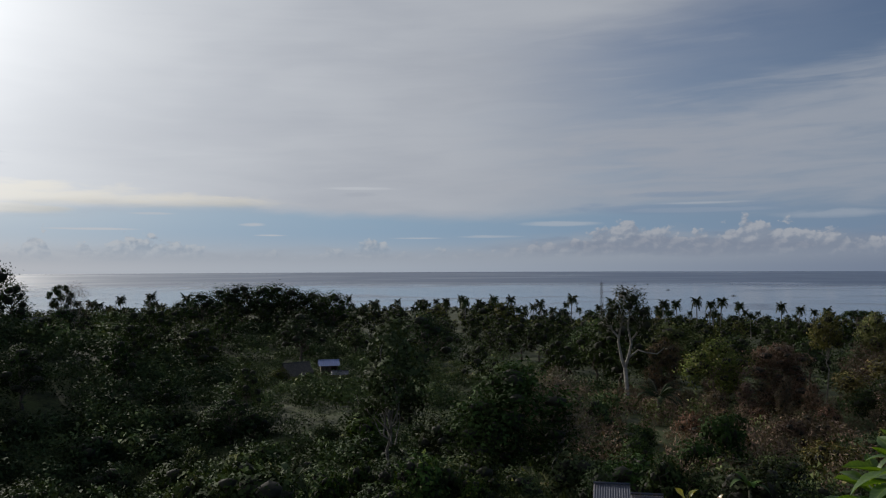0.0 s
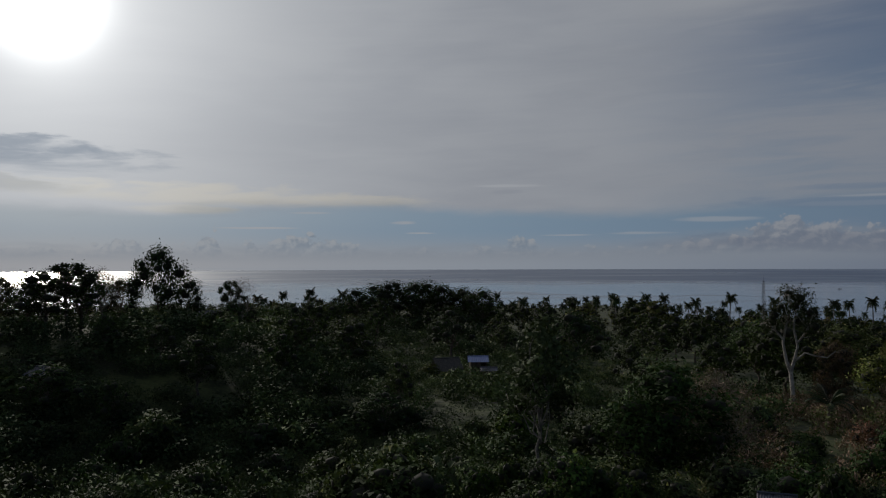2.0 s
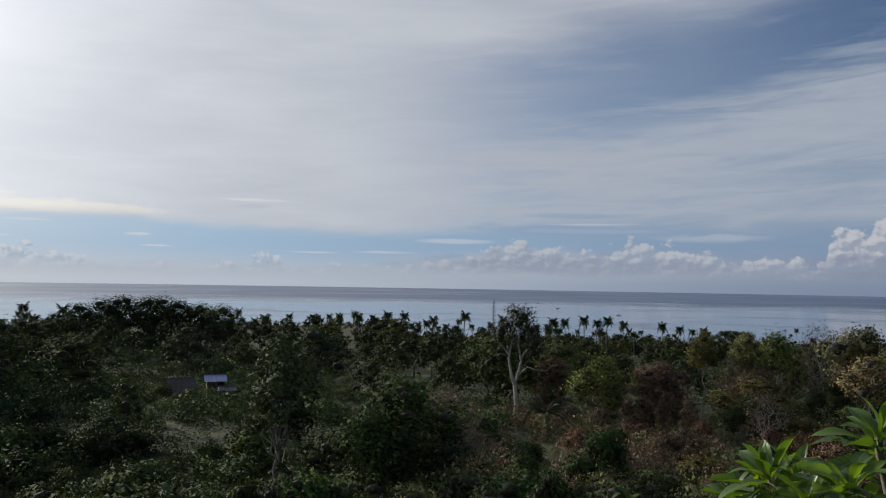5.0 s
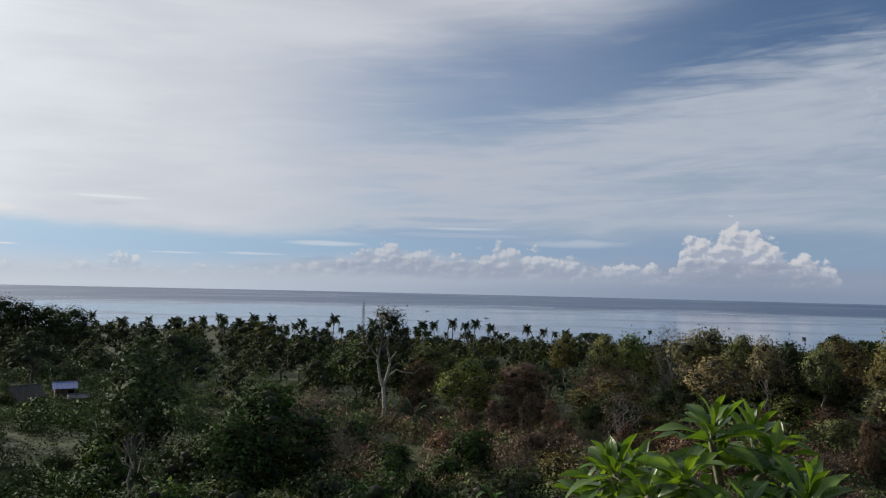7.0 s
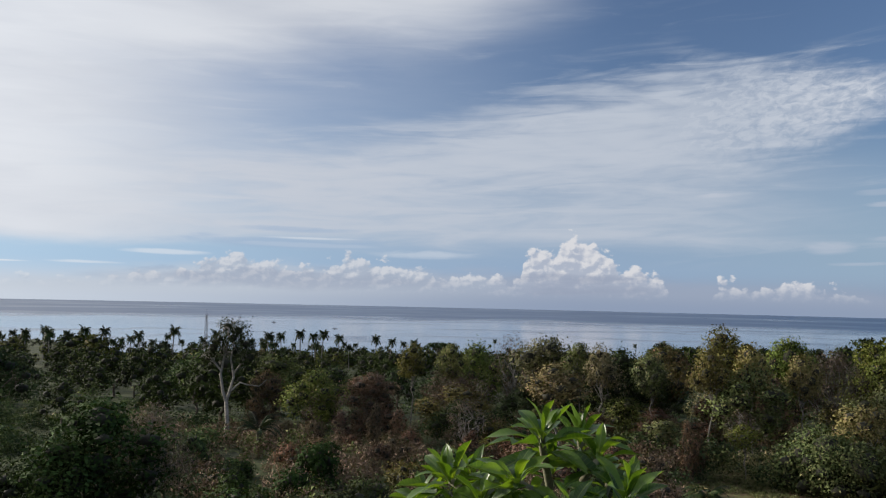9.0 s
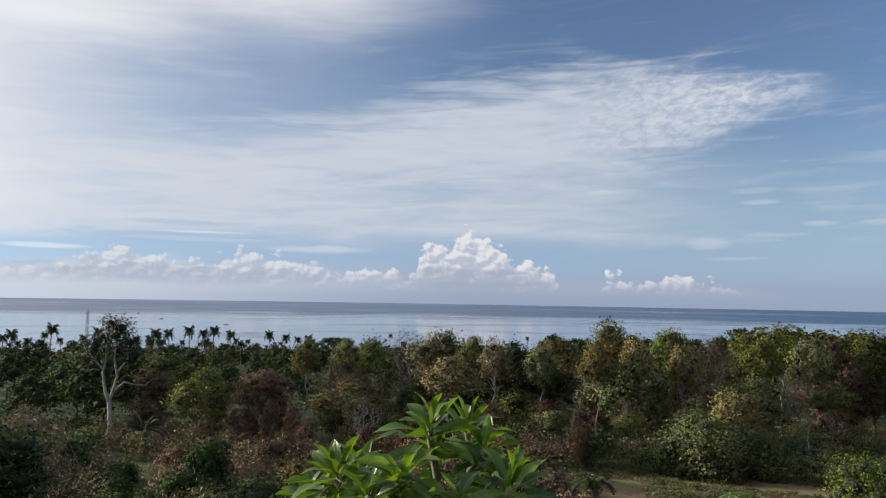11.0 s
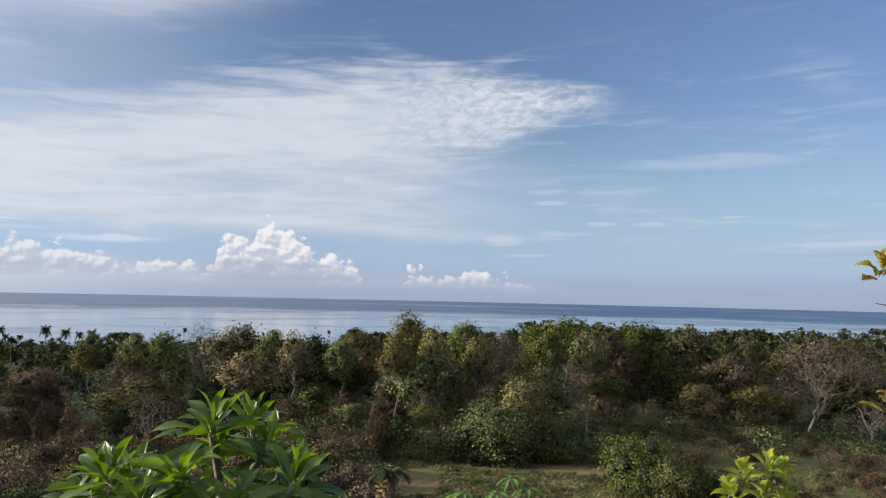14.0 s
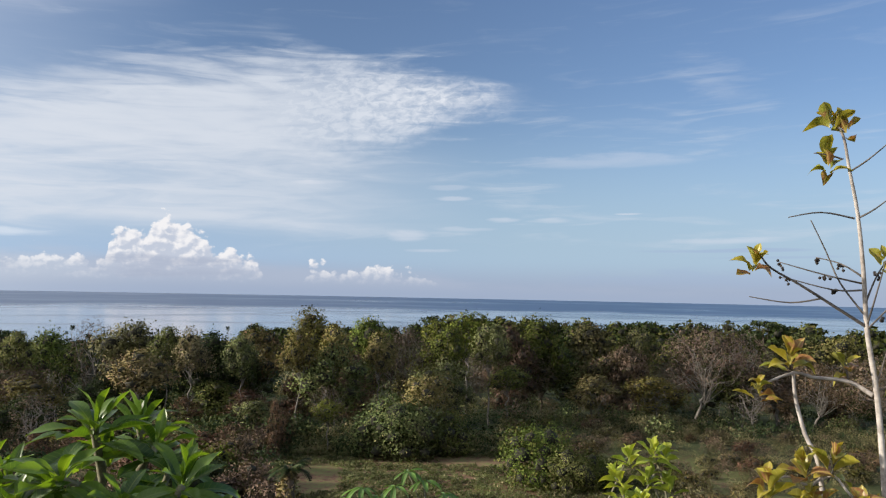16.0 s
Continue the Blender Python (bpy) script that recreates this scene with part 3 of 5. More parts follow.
L_GREEN = "leafy green broadleaf tree in the hillside forest"
L_OLIVE = "olive-green forest tree with thinning leaves"
L_DRY = "tree draped in dry brown vines"
kind("near_green", *[lambda s=s, m=m: make_tree(s, 10, 7.6, 0.26, 20, 0.12, 3500, 0.29, m, BARK, label=L_GREEN, r_trunk=0.085)
                     for s, m in ((1, GREEN), (2, GREEN), (3, GREEN), (2, DEEP))])
kind("near_olive", *[lambda s=s: make_tree(s, 10, 7.0, 0.32, 16, 0.12, 2600, 0.29, OLIVE, GREY, label=L_OLIVE, sparse=0.1, twigs=2, r_trunk=0.08) for s in (4, 5, 6)])
kind("near_tall", *[lambda s=s, m=m: make_tree(s, 13, 6.2, 0.60, 12, 0.09, 2100, 0.30, m, GREY, label="tall slender tree with a pale trunk and a ragged crown", twigs=1, r_trunk=0.12)
                    for s, m in ((7, GREEN), (8, OLIVE))])
kind("near_dry", *[lambda s=s: make_tree(s, 8, 4.5, 0.05, 22, 0.095, 4200, 0.27, BROWN, BARK, label=L_DRY, twigs=2, droop=2.2, stretch=3.2, r_trunk=0.09) for s in (9, 10)])
kind("near_bare", *[lambda s=s: make_tree(s, 11, 6.5, 0.38, 14, 0.07, 500, 0.40, TWIGGY, GREY, label="nearly leafless tree with grey branching limbs", twigs=5, r_trunk=0.13, stretch=6.0, ragged=0.5, cores=False) for s in (11, 12)])
kind("twig_dome", *[lambda s=s: make_tree(s, 9, 7.6, 0.34, 22, 0.125, 4000, 0.30, TWIGGY, GREY, label="round-topped tree with a haze of bare brown twigs", twigs=3, r_trunk=0.12, stretch=5.0, cores=False) for s in (13, 14)])
kind("airy", *[lambda s=s: make_tree(s, 9, 3.6, 0.42, 16, 0.075, 1900, 0.24, DEEP, GREY, label="slender valley tree with an airy green crown", twigs=1, r_trunk=0.085, cores=False) for s in (15,)])
kind("mid_green", *[lambda s=s, m=m: make_tree(s, 11, 10, 0.36, 14, 0.14, 1650, 0.38, m, BARK, label=L_GREEN) for s, m in ((21, GREEN), (22, GREEN), (23, DEEP))])
# Darkened leaves: the backlit slope's shade is put into their colour.
kind("mid_deep", *[lambda s=s, m=m: make_tree(s, 11, 10, 0.32, 14, 0.14, 1650, 0.38, m, BARK, label="broadleaf tree with leaves darkened for the slope's shade") for s, m in ((27, DEEP), (28, DEEP), (29, DEEP))])
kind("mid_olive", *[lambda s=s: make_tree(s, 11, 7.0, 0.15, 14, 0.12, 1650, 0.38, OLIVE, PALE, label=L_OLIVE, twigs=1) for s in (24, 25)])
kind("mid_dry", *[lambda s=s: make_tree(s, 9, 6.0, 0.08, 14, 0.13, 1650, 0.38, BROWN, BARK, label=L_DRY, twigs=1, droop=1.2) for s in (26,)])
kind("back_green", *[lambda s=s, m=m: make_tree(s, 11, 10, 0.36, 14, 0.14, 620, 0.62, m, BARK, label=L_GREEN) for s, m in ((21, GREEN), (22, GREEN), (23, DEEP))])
# The same shade in the leaf colour, for woods farther back.
kind("back_deep", *[lambda s=s, m=m: make_tree(s, 11, 10, 0.32, 14, 0.14, 620, 0.62, m, BARK, label="broadleaf tree with leaves darkened for the slope's shade") for s, m in ((27, DEEP), (28, DEEP), (29, DEEP))])
kind("back_olive", *[lambda s=s: make_tree(s, 11, 7.0, 0.15, 14, 0.12, 620, 0.62, OLIVE, PALE, label=L_OLIVE, twigs=1) for s in (24, 25)])
kind("back_dry", *[lambda s=s: make_tree(s, 9, 6.0, 0.08, 14, 0.13, 620, 0.62, BROWN, BARK, label=L_DRY, twigs=1, droop=1.2) for s in (26,)])
kind("far_green", *[lambda s=s, m=m: make_tree(s, 12, 10, 0.25, 10, 0.16, 270, 0.95, m, BARK, label="distant forest tree with a rounded crown", ragged=0.12) for s, m in ((31, GREEN), (32, DEEP), (33, DEEP))])
kind("umbrella", *[lambda s=s: make_tree(s, 12, 14, 0.55, 15, 0.10, 1500, 0.5, DEEP, BARK, label="spreading flat-topped tree against the sea", flat=0.45, twigs=1) for s in (35,)])
kind("palm", *[lambda s=s: make_palm(s, 15) for s in (41, 42, 43, 44)])
kind("bush_green", *[lambda s=s, m=m: make_bush(s, 2.2, 3.2, 950, 0.24, m, "dense green shrub on the slope") for s, m in ((51, GREEN), (52, DEEP), (53, DEEP))])
# Leaf colour lowered to show the valley's shade.
kind("bush_deep", *[lambda s=s: make_bush(s, 2.2, 3.2, 950, 0.22, DEEP, "shrub with leaves darkened for the valley's shade") for s in (88, 89)])
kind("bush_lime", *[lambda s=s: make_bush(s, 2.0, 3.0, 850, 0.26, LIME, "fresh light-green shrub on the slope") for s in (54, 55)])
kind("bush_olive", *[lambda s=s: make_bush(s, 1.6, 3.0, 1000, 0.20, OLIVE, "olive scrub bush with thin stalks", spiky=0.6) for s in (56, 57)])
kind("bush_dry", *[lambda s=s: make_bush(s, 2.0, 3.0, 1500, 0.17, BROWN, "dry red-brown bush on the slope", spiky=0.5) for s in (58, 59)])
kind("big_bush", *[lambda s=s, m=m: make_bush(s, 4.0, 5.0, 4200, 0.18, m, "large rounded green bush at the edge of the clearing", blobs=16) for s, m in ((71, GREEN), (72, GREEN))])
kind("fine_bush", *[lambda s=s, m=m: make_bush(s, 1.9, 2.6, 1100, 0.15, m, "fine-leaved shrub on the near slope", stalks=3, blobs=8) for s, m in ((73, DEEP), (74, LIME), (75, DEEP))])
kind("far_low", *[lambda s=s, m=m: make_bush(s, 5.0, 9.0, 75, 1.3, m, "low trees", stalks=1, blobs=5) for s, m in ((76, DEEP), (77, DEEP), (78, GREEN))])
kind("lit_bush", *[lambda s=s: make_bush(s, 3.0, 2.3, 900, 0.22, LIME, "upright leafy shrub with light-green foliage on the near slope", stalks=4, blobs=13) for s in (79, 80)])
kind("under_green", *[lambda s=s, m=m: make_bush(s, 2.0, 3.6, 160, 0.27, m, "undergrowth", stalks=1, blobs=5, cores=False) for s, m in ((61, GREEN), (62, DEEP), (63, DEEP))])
# Undergrowth whose dark leaf colour carries the shade of the sunward slopes.
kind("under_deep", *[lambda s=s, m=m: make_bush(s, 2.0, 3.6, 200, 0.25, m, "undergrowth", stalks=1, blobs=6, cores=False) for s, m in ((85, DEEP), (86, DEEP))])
kind("under_olive", *[lambda s=s: make_bush(s, 1.6, 3.4, 330, 0.15, OLIVE, "undergrowth", stalks=1, spiky=0.7, blobs=6, cores=False) for s in (64,)])
kind("under_dry", *[lambda s=s: make_bush(s, 1.7, 3.2, 230, 0.24, BROWN, "undergrowth", stalks=1, spiky=0.6, blobs=5, cores=False) for s in (65,)])
kind("under_lime", *[lambda s=s: make_bush(s, 1.3, 3.4, 210, 0.22, LIME, "undergrowth", stalks=1, blobs=5, cores=False) for s in (66,)])
kind("tuft", *[lambda s=s: make_bush(s, 0.5, 1.4, 38, 0.27, GRASS, "grass", stalks=1, spiky=1.0, blobs=3, cores=False) for s in (67, 68)])


class Heap:
    """Growth that nobody could count, gathered into one object."""

    def __init__(self):
        self.verts, self.faces, self.slots, self.leans, self.mats, self.count, self.shapes = [], [], [], [], [], 0, {}

    def shape(self, name):
        if name not in self.shapes:
            found = []
            for maker, _ in KINDS[name]:
                root, h = maker()
                pieces = []
                for ob in list(root.children):
                    if ob.name.startswith("stem"):
                        bpy.data.objects.remove(ob)
                        continue
                    for mat in ob.data.materials:
                        if mat not in self.mats:
                            self.mats.append(mat)
                    own = [self.mats.index(mat) for mat in ob.data.materials]
                    v = np.array([tuple(p.co) for p in ob.data.vertices])
                    bare = ob.name.split(".")[0] in ("trunk", "stem")  # of the wood only the main stem
                    tris, slots = [], []
                    for p in list(ob.data.polygons)[:43 if bare else None]:
                        for k in range(1, len(p.vertices) - 1):
                            tris.append((p.vertices[0], p.vertices[k], p.vertices[k + 1]))
                            slots.append(own[p.material_index])
                    pieces.append((v, np.array(tris), np.array(slots), LEANS.get(ob.data.name, np.zeros((len(v), 3)))))
                    bpy.data.objects.remove(ob)
                bpy.data.objects.remove(root)
                found.append((pieces, h))
            self.shapes[name] = found
        return random.choice(self.shapes[name])

    def add(self, name, a, d, height, width=1.0):
        pieces, h = self.shape(name)
        s, turn, p = height / h, random.uniform(0, 6.28), np.array(at(a, d))
        c, n = math.cos(turn), math.sin(turn)
        turned = np.array([[c, n, 0], [-n, c, 0], [0, 0, 1]])
        for v, tris, slots, lean in pieces:
            w = v * (s * width, s * width, s)
            self.verts.append(w @ turned + p)
            self.leans.append(lean @ turned)
            self.faces.append(tris + self.count)
            self.slots.append(slots)
            self.count += len(v)

    def finish(self, name, label, category):
        v, f = np.concatenate(self.verts), np.concatenate(self.faces)
        me = bpy.data.meshes.new(name)
        me.from_pydata(v, [], f)
        for m in self.mats:
            me.materials.append(m)
        me.polygons.foreach_set("material_index", np.concatenate(self.slots).astype(np.int32))
        me.update()
        set_normals(me, np.concatenate(self.leans))
        return tagged(new(name, me), label, category, kind="stuff")

# ---- single trees that stand out ----
def pale_tree():
    """The forked tree with a white trunk and a thin dark crown."""
    rng = np.random.default_rng(71)
    d = 85.0
    root = tagged(new("tree"), "old forked tree with a whitish trunk and thin dark crown", "tree")
    foot = at(13.05, d, -0.3)
    fork = spot(13.0, -7.3, d)
    limbs = [[fork, spot(12.75, -6.6, d), spot(12.55, -5.4, d + 0.5), spot(12.75, -4.2, d + 0.5), spot(12.6, -3.0, d)],
             [fork, spot(13.2, -6.6, d), spot(13.45, -5.6, d), spot(13.2, -4.4, d), spot(13.4, -3.0, d)],
             [spot(13.2, -6.6, d), spot(13.9, -6.0, d), spot(14.4, -6.15, d - 0.5), spot(15.2, -6.25, d), spot(15.7, -5.8, d)],
             [spot(12.6, -5.2, d), spot(12.1, -4.6, d), spot(11.6, -3.9, d)], [spot(13.4, -5.4, d), spot(14.0, -4.6, d), spot(14.4, -3.6, d)],
             [spot(12.75, -4.2, d), spot(13.0, -3.2, d), spot(12.95, -2.2, d)]]
    pieces = [tube([foot, foot.lerp(fork, 0.5) + Vector((0.15, 0, 0)), fork], [0.28, 0.21, 0.20], 9)]
    for k, pts in enumerate(limbs):
        pieces.append(tube(pts, [(0.19 if k < 2 else 0.11) * (1 - 0.17 * i) for i in range(len(pts))], 7))
    ends = [(12.4, -3.0), (13.3, -2.9), (12.9, -2.1), (12.0, -3.6), (14.2, -3.4), (13.6, -2.4), (11.7, -4.3), (12.6, -3.8), (14.5, -4.3), (13.5, -3.8)]
    clumps = []
    for a, e in ends:
        tip = spot(a, e, d + rng.uniform(-1.5, 1.5))
        hub = min((p for L in limbs for p in L), key=lambda p: (p - tip).length)
        for _ in range(4):
            pieces.append(tube(*bough(rng, hub, tip + Vector(rng.normal(size=3)) * 0.9, 0.05, 0.015, 4, 0.25), 4))
        clumps.append((tip, rng.uniform(0.6, 1.1)))
    solid("trunk", *joined(pieces), PALE, root, True)
    foliage("crown", clumps_mesh(rng, clumps, 2400, 0.24, 0.9, 1.6, 0.3, 0.6, 0.0, 0.45), DEEP, root)


def hero():
    # against the sea, on the sunward side
    plant("near_green", -30.7, 112, top=1.2, width=0.85, which=3)
    plant("umbrella", -36.4, 104, top=0.3, width=0.8)
    plant("mid_deep", -35.6, 105, top=-0.1, width=1.2)
    plant("mid_deep", -37.6, 103, top=-0.4, width=1.2)
    plant("twig_dome", -34.2, 108, top=-0.1, width=0.9)
    plant("mid_deep", -33.0, 112, top=-0.9)
    plant("mid_deep", -28.6, 116, top=-1.0)
    plant("mid_deep", -38.6, 108, top=-1.1)
    plant("umbrella", -26.0, 125, top=-1.0, width=0.45)
    plant("near_bare", -25.0, 122, top=-0.9)
    plant("near_green", -40.5, 110, top=-0.6)
    # the wooded knoll
    for a, t in ((-18.6, -2.4), (-17.2, -1.8), (-15.8, -1.5), (-14.3, -1.25), (-13.0, -1.35), (-12.0, -1.3), (-10.8, -1.55), (-9.6, -1.75), (-8.0, -1.9)):
        plant("mid_deep", a, 205 + random.uniform(-8, 8), top=t, width=1.2)
    # slender tree in the valley, big dark tree, pale forked tree
    plant("airy", -4.1, 45, top=-3.6)
    plant("near_green", 4.6, 43, top=-7.0, width=1.3, which=3)
    plant("twig_dome", 7.8, 45, top=-7.0, width=0.9)
    plant("near_green", 3.0, 41, top=-9.5, width=1.1, which=3)
    pale_tree()
    for a, d, t, w in ((-17.9, 31, -13.0, 0.8), (-14.0, 32, -11.9, 0.85), (-16.0, 30, -14.2, 0.8), (-12.4, 31, -13.4, 0.7), (-20.4, 30, -16.2, 0.9), (-8.2, 31, -14.0, 0.8), (-6.0, 33, -13.4, 0.8),
                       (-1.9, 29, -12.9, 0.9), (-0.2, 30, -13.4, 1.0), (-3.2, 27, -15.0, 1.0), (2.0, 29, -14.6, 0.9), (15.6, 31, -12.6, 0.8), (11.0, 60, -8.9, 0.8)):
        plant("lit_bush", a, d, top=t, width=w)
    # along the skyline to the right
    for a, d, t, k, w in ((33.2, 105, -2.0, "near_bare", 0.9), (36.4, 95, -2.2, "near_olive", 1.0), (30.5, 110, -3.0, "near_green", 0.9),
                          (41.0, 92, -3.2, "near_green", 1.0), (44.0, 98, -2.8, "near_olive", 0.9), (47.6, 90, -1.5, "near_tall", 1.0),
                          (51.6, 95, -1.6, "near_green", 0.7), (54.3, 90, -2.3, "twig_dome", 0.8), (59.0, 105, -1.4, "near_tall", 0.9),
                          (56.6, 110, -1.9, "near_green", 0.8), (62.0, 105, -2.0, "near_dry", 0.9), (64.4, 110, -1.75, "near_green", 1.0),
                          (67.8, 112, -2.0, "near_olive", 1.0), (71.0, 112, -2.2, "near_tall", 0.8), (74.8, 108, -1.95, "twig_dome", 1.1),
                          (78.0, 112, -1.9, "near_bare", 1.0), (81.5, 118, -2.2, "near_green", 1.0), (84.5, 116, -2.2, "near_olive", 1.0)):
        plant(k, a, d, top=t, width=w)
    # brown masses of vine, taller slim trees at the forest's edge
    for a, d, h, w in ((45.4, 64, 4.8, 0.5), (46.3, 66, 3.4, 0.7), (44.4, 65, 2.4, 0.9), (43.0, 64, 1.7, 1.2), (41.2, 66, 1.6, 1.3), (30.5, 64, 3.2, 0.9), (32.2, 69, 2.6, 1.0), (23.5, 76, 4.8, 0.6), (25.2, 80, 4.0, 0.8), (21.0, 82, 3.6, 0.9), (35.5, 74, 2.8, 0.9)):
        plant("near_dry", a, d, h, width=w)
    for a, d, t in ((39.5, 84, -3.0), (43.0, 82, -3.3), (46.8, 78, -3.0), (49.6, 80, -2.6), (52.8, 82, -3.1), (57.8, 88, -2.4), (60.6, 92, -2.2), (38.0, 90, -2.7), (28.8, 96, -3.0), (26.0, 100, -3.2)):
        plant("near_tall", a, d, top=t, width=0.75)
    for a, d, h in ((-11.8, 116, 2.2), (-9.7, 117, 1.7), (-10.7, 114, 1.3), (-7.2, 114, 1.4), (-38.2, 76, 1.8), (-36.8, 77, 1.5)):
        plant("bush_green", a, d, h)
    plant("umbrella", 79.3, 260, top=-1.35, width=0.9)
    plant("umbrella", 27.8, 330, top=-2.9, width=1.2)


hero()


# ---- woods, scrub and palms, strewn ----
TAKEN = []


def free(x, y, gap):
    for p, q, r in TAKEN:
        if (p - x) ** 2 + (q - y) ** 2 < (0.5 * (gap + r)) ** 2:
            return False
    TAKEN.append((x, y, gap))
    return True


GROUPS = {"palm": "coconut palms along the shore", "bush": "scrub bushes on the slopes", "fine": "scrub bushes on the slopes"}


def strew(count, a0, a1, d0, d1, gap, kinds, lo, hi, cap=None, keep=None, width=1.0, heap=None):
    """Strew plants of several kinds over a stretch of the plan; none rises past cap degrees from the start."""
    names = [k for k, w in kinds for _ in range(w)]
    for _ in range(count):
        a, d = random.uniform(a0, a1), math.sqrt(random.uniform(d0 * d0, d1 * d1))
        if keep and not keep(a, d):
            continue
        x, y = d * math.sin(radians(a)), d * math.cos(radians(a))
        if gap and not free(x, y, gap):
            continue
        h = random.uniform(lo, hi)
        if cap is not None:
            h = min(h, EYE + d * math.tan(radians(cap - 1.1 * random.random() ** 2)) - ground_z(a, d))
        if h > 0.05:
            w = width * random.uniform(0.75, 1.35)
            if heap is None:
                name = random.choice(names)
                plant(name, a, d, h, width=w, group=GROUPS.get(name.split("_")[0], "trees of the hillside forest"))
            else:
                heap.add(random.choice(names), a, d, h, w)


def meadow(a, d):
    return (-17 < a < -3 and 92 < d < 148) or (-1 < a < 8 and 108 < d < 150)


def open_view(a, d):
    """Off the ground in front of the pale forked tree."""
    return not (8.5 < a < 17.5 and d < 92)


def clearing(a, d):
    return 38 < a < 72 and d < 66


# forest edge and woods behind it
strew(130, 28, 62, 66, 98, 5.8, [("near_green", 4), ("near_olive", 4), ("near_dry", 3), ("near_tall", 3), ("near_bare", 2), ("twig_dome", 1)], 3.5, 9.0, -2.9, None, 1.35)
strew(90, 60, 92, 96, 132, 6.5, [("near_green", 3), ("near_olive", 4), ("near_dry", 3), ("near_tall", 2), ("twig_dome", 4), ("near_bare", 2)], 5, 11, -2.2, None, 1.25)
strew(50, 14, 30, 78, 105, 6.5, [("near_green", 5), ("near_dry", 3), ("near_olive", 1), ("near_bare", 1)], 4, 9, -3.8, open_view, 1.3)
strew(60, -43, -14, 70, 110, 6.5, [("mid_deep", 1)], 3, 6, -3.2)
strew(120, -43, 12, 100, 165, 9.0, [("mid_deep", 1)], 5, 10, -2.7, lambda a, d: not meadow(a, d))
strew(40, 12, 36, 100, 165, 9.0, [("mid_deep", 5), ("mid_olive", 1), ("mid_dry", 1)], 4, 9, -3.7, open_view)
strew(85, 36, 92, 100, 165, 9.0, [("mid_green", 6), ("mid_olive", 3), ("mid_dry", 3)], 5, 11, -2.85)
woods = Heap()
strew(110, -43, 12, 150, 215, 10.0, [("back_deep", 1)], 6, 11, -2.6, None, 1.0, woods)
strew(50, 12, 40, 150, 215, 10.0, [("back_deep", 5), ("back_olive", 1)], 5, 10, -3.5, None, 1.0, woods)
strew(100, 40, 92, 150, 215, 10.0, [("back_green", 5), ("back_olive", 2), ("back_dry", 2)], 6, 12, -2.85, None, 1.0, woods)
strew(190, -43, 6, 205, 420, 9.0, [("far_green", 1)], 9, 15, -2.6, None, 1.0, woods)
strew(110, 6, 33, 205, 420, 9.0, [("far_green", 1)], 6, 11, -3.35, None, 1.0, woods)
strew(60, 33, 44, 205, 420, 11.0, [("far_green", 1)], 6, 11, -3.3, None, 1.0, woods)
strew(190, 44, 92, 205, 420, 11.0, [("far_green", 1)], 10, 17, -2.5, None, 1.0, woods)
strew(75, -43, 6, 420, 670, 14.0, [("far_green", 1)], 9, 14, -2.7, None, 1.0, woods)
strew(60, 6, 36, 420, 640, 14.0, [("far_green", 1)], 5, 9, -3.3, None, 1.0, woods)
strew(70, 44, 92, 420, 670, 14.0, [("far_green", 1)], 10, 16, -2.55, None, 1.0, woods)
strew(330, 55, 92, 240, 450, 7.0, [("far_green", 1)], 15, 23, -1.6, None, 1.0, woods)
strew(80, 43, 60, 260, 600, 9.0, [("far_green", 1)], 12, 18, -2.3, None, 1.0, woods)
strew(420, 4, 48, 260, 600, 7.5, [("far_low", 1)], 4.0, 8.5, -3.3, None, 1.0, woods)
strew(130, 2, 19, 93, 240, 5.5, [("back_deep", 1)], 4.5, 9, -3.4, lambda a, d: not meadow(a, d), 1.0, woods)
woods.finish("distant_woods", "dense green tropical woods stretching down to the shore", "forest")
strew(130, -26, 4, 310, 480, 5.0, [("palm", 1)], 10.5, 17, -2.1)
strew(190, 4, 31, 330, 500, 5.0, [("palm", 1)], 7.0, 16, -2.25)
strew(60, 31, 60, 380, 640, 8.0, [("palm", 1)], 9, 15, -2.6)
for a, t in ((-22.4, -1.9), (-20.6, -1.7), (-18.2, -1.85), (3.9, -2.1), (5.0, -2.15), (9.2, -2.1), (23.3, -2.5), (24.3, -2.7), (17.9, -2.2), (19.4, -2.2), (25.9, -2.75),
             (0.2, -2.3), (1.6, -2.3), (7.2, -2.4), (12.0, -2.3), (15.6, -2.4), (16.6, -2.4), (18.7, -2.4), (20.6, -2.5)):
    plant("palm", a, 350 + random.uniform(-25, 30), top=t - 0.05, group="coconut palms along the shore")

# scrub in the valley and on the slopes
TAKEN.clear()
strew(70, -42, 30, 27, 46, 3.4, [("fine_bush", 1)], 1.2, 2.6)
strew(100, -42, 14, 44, 74, 3.6, [("bush_deep", 7), ("bush_lime", 1)], 1.4, 2.8)
strew(70, 10, 44, 42, 80, 3.4, [("bush_dry", 6), ("bush_olive", 1), ("bush_green", 2)], 1.4, 2.8, None, open_view)
strew(150, 62, 92, 48, 95, 2.6, [("bush_olive", 7), ("bush_dry", 2)], 0.8, 1.6, None, lambda a, d: not clearing(a, d) or d > 60)
for a, d, h in ((64.2, 52, 3.9), (66.6, 50, 2.7), (68.2, 51, 2.3), (53.6, 66, 5.0), (55.2, 65, 4.6), (57.5, 67, 3.8)):
    plant("big_bush", a, d, h)

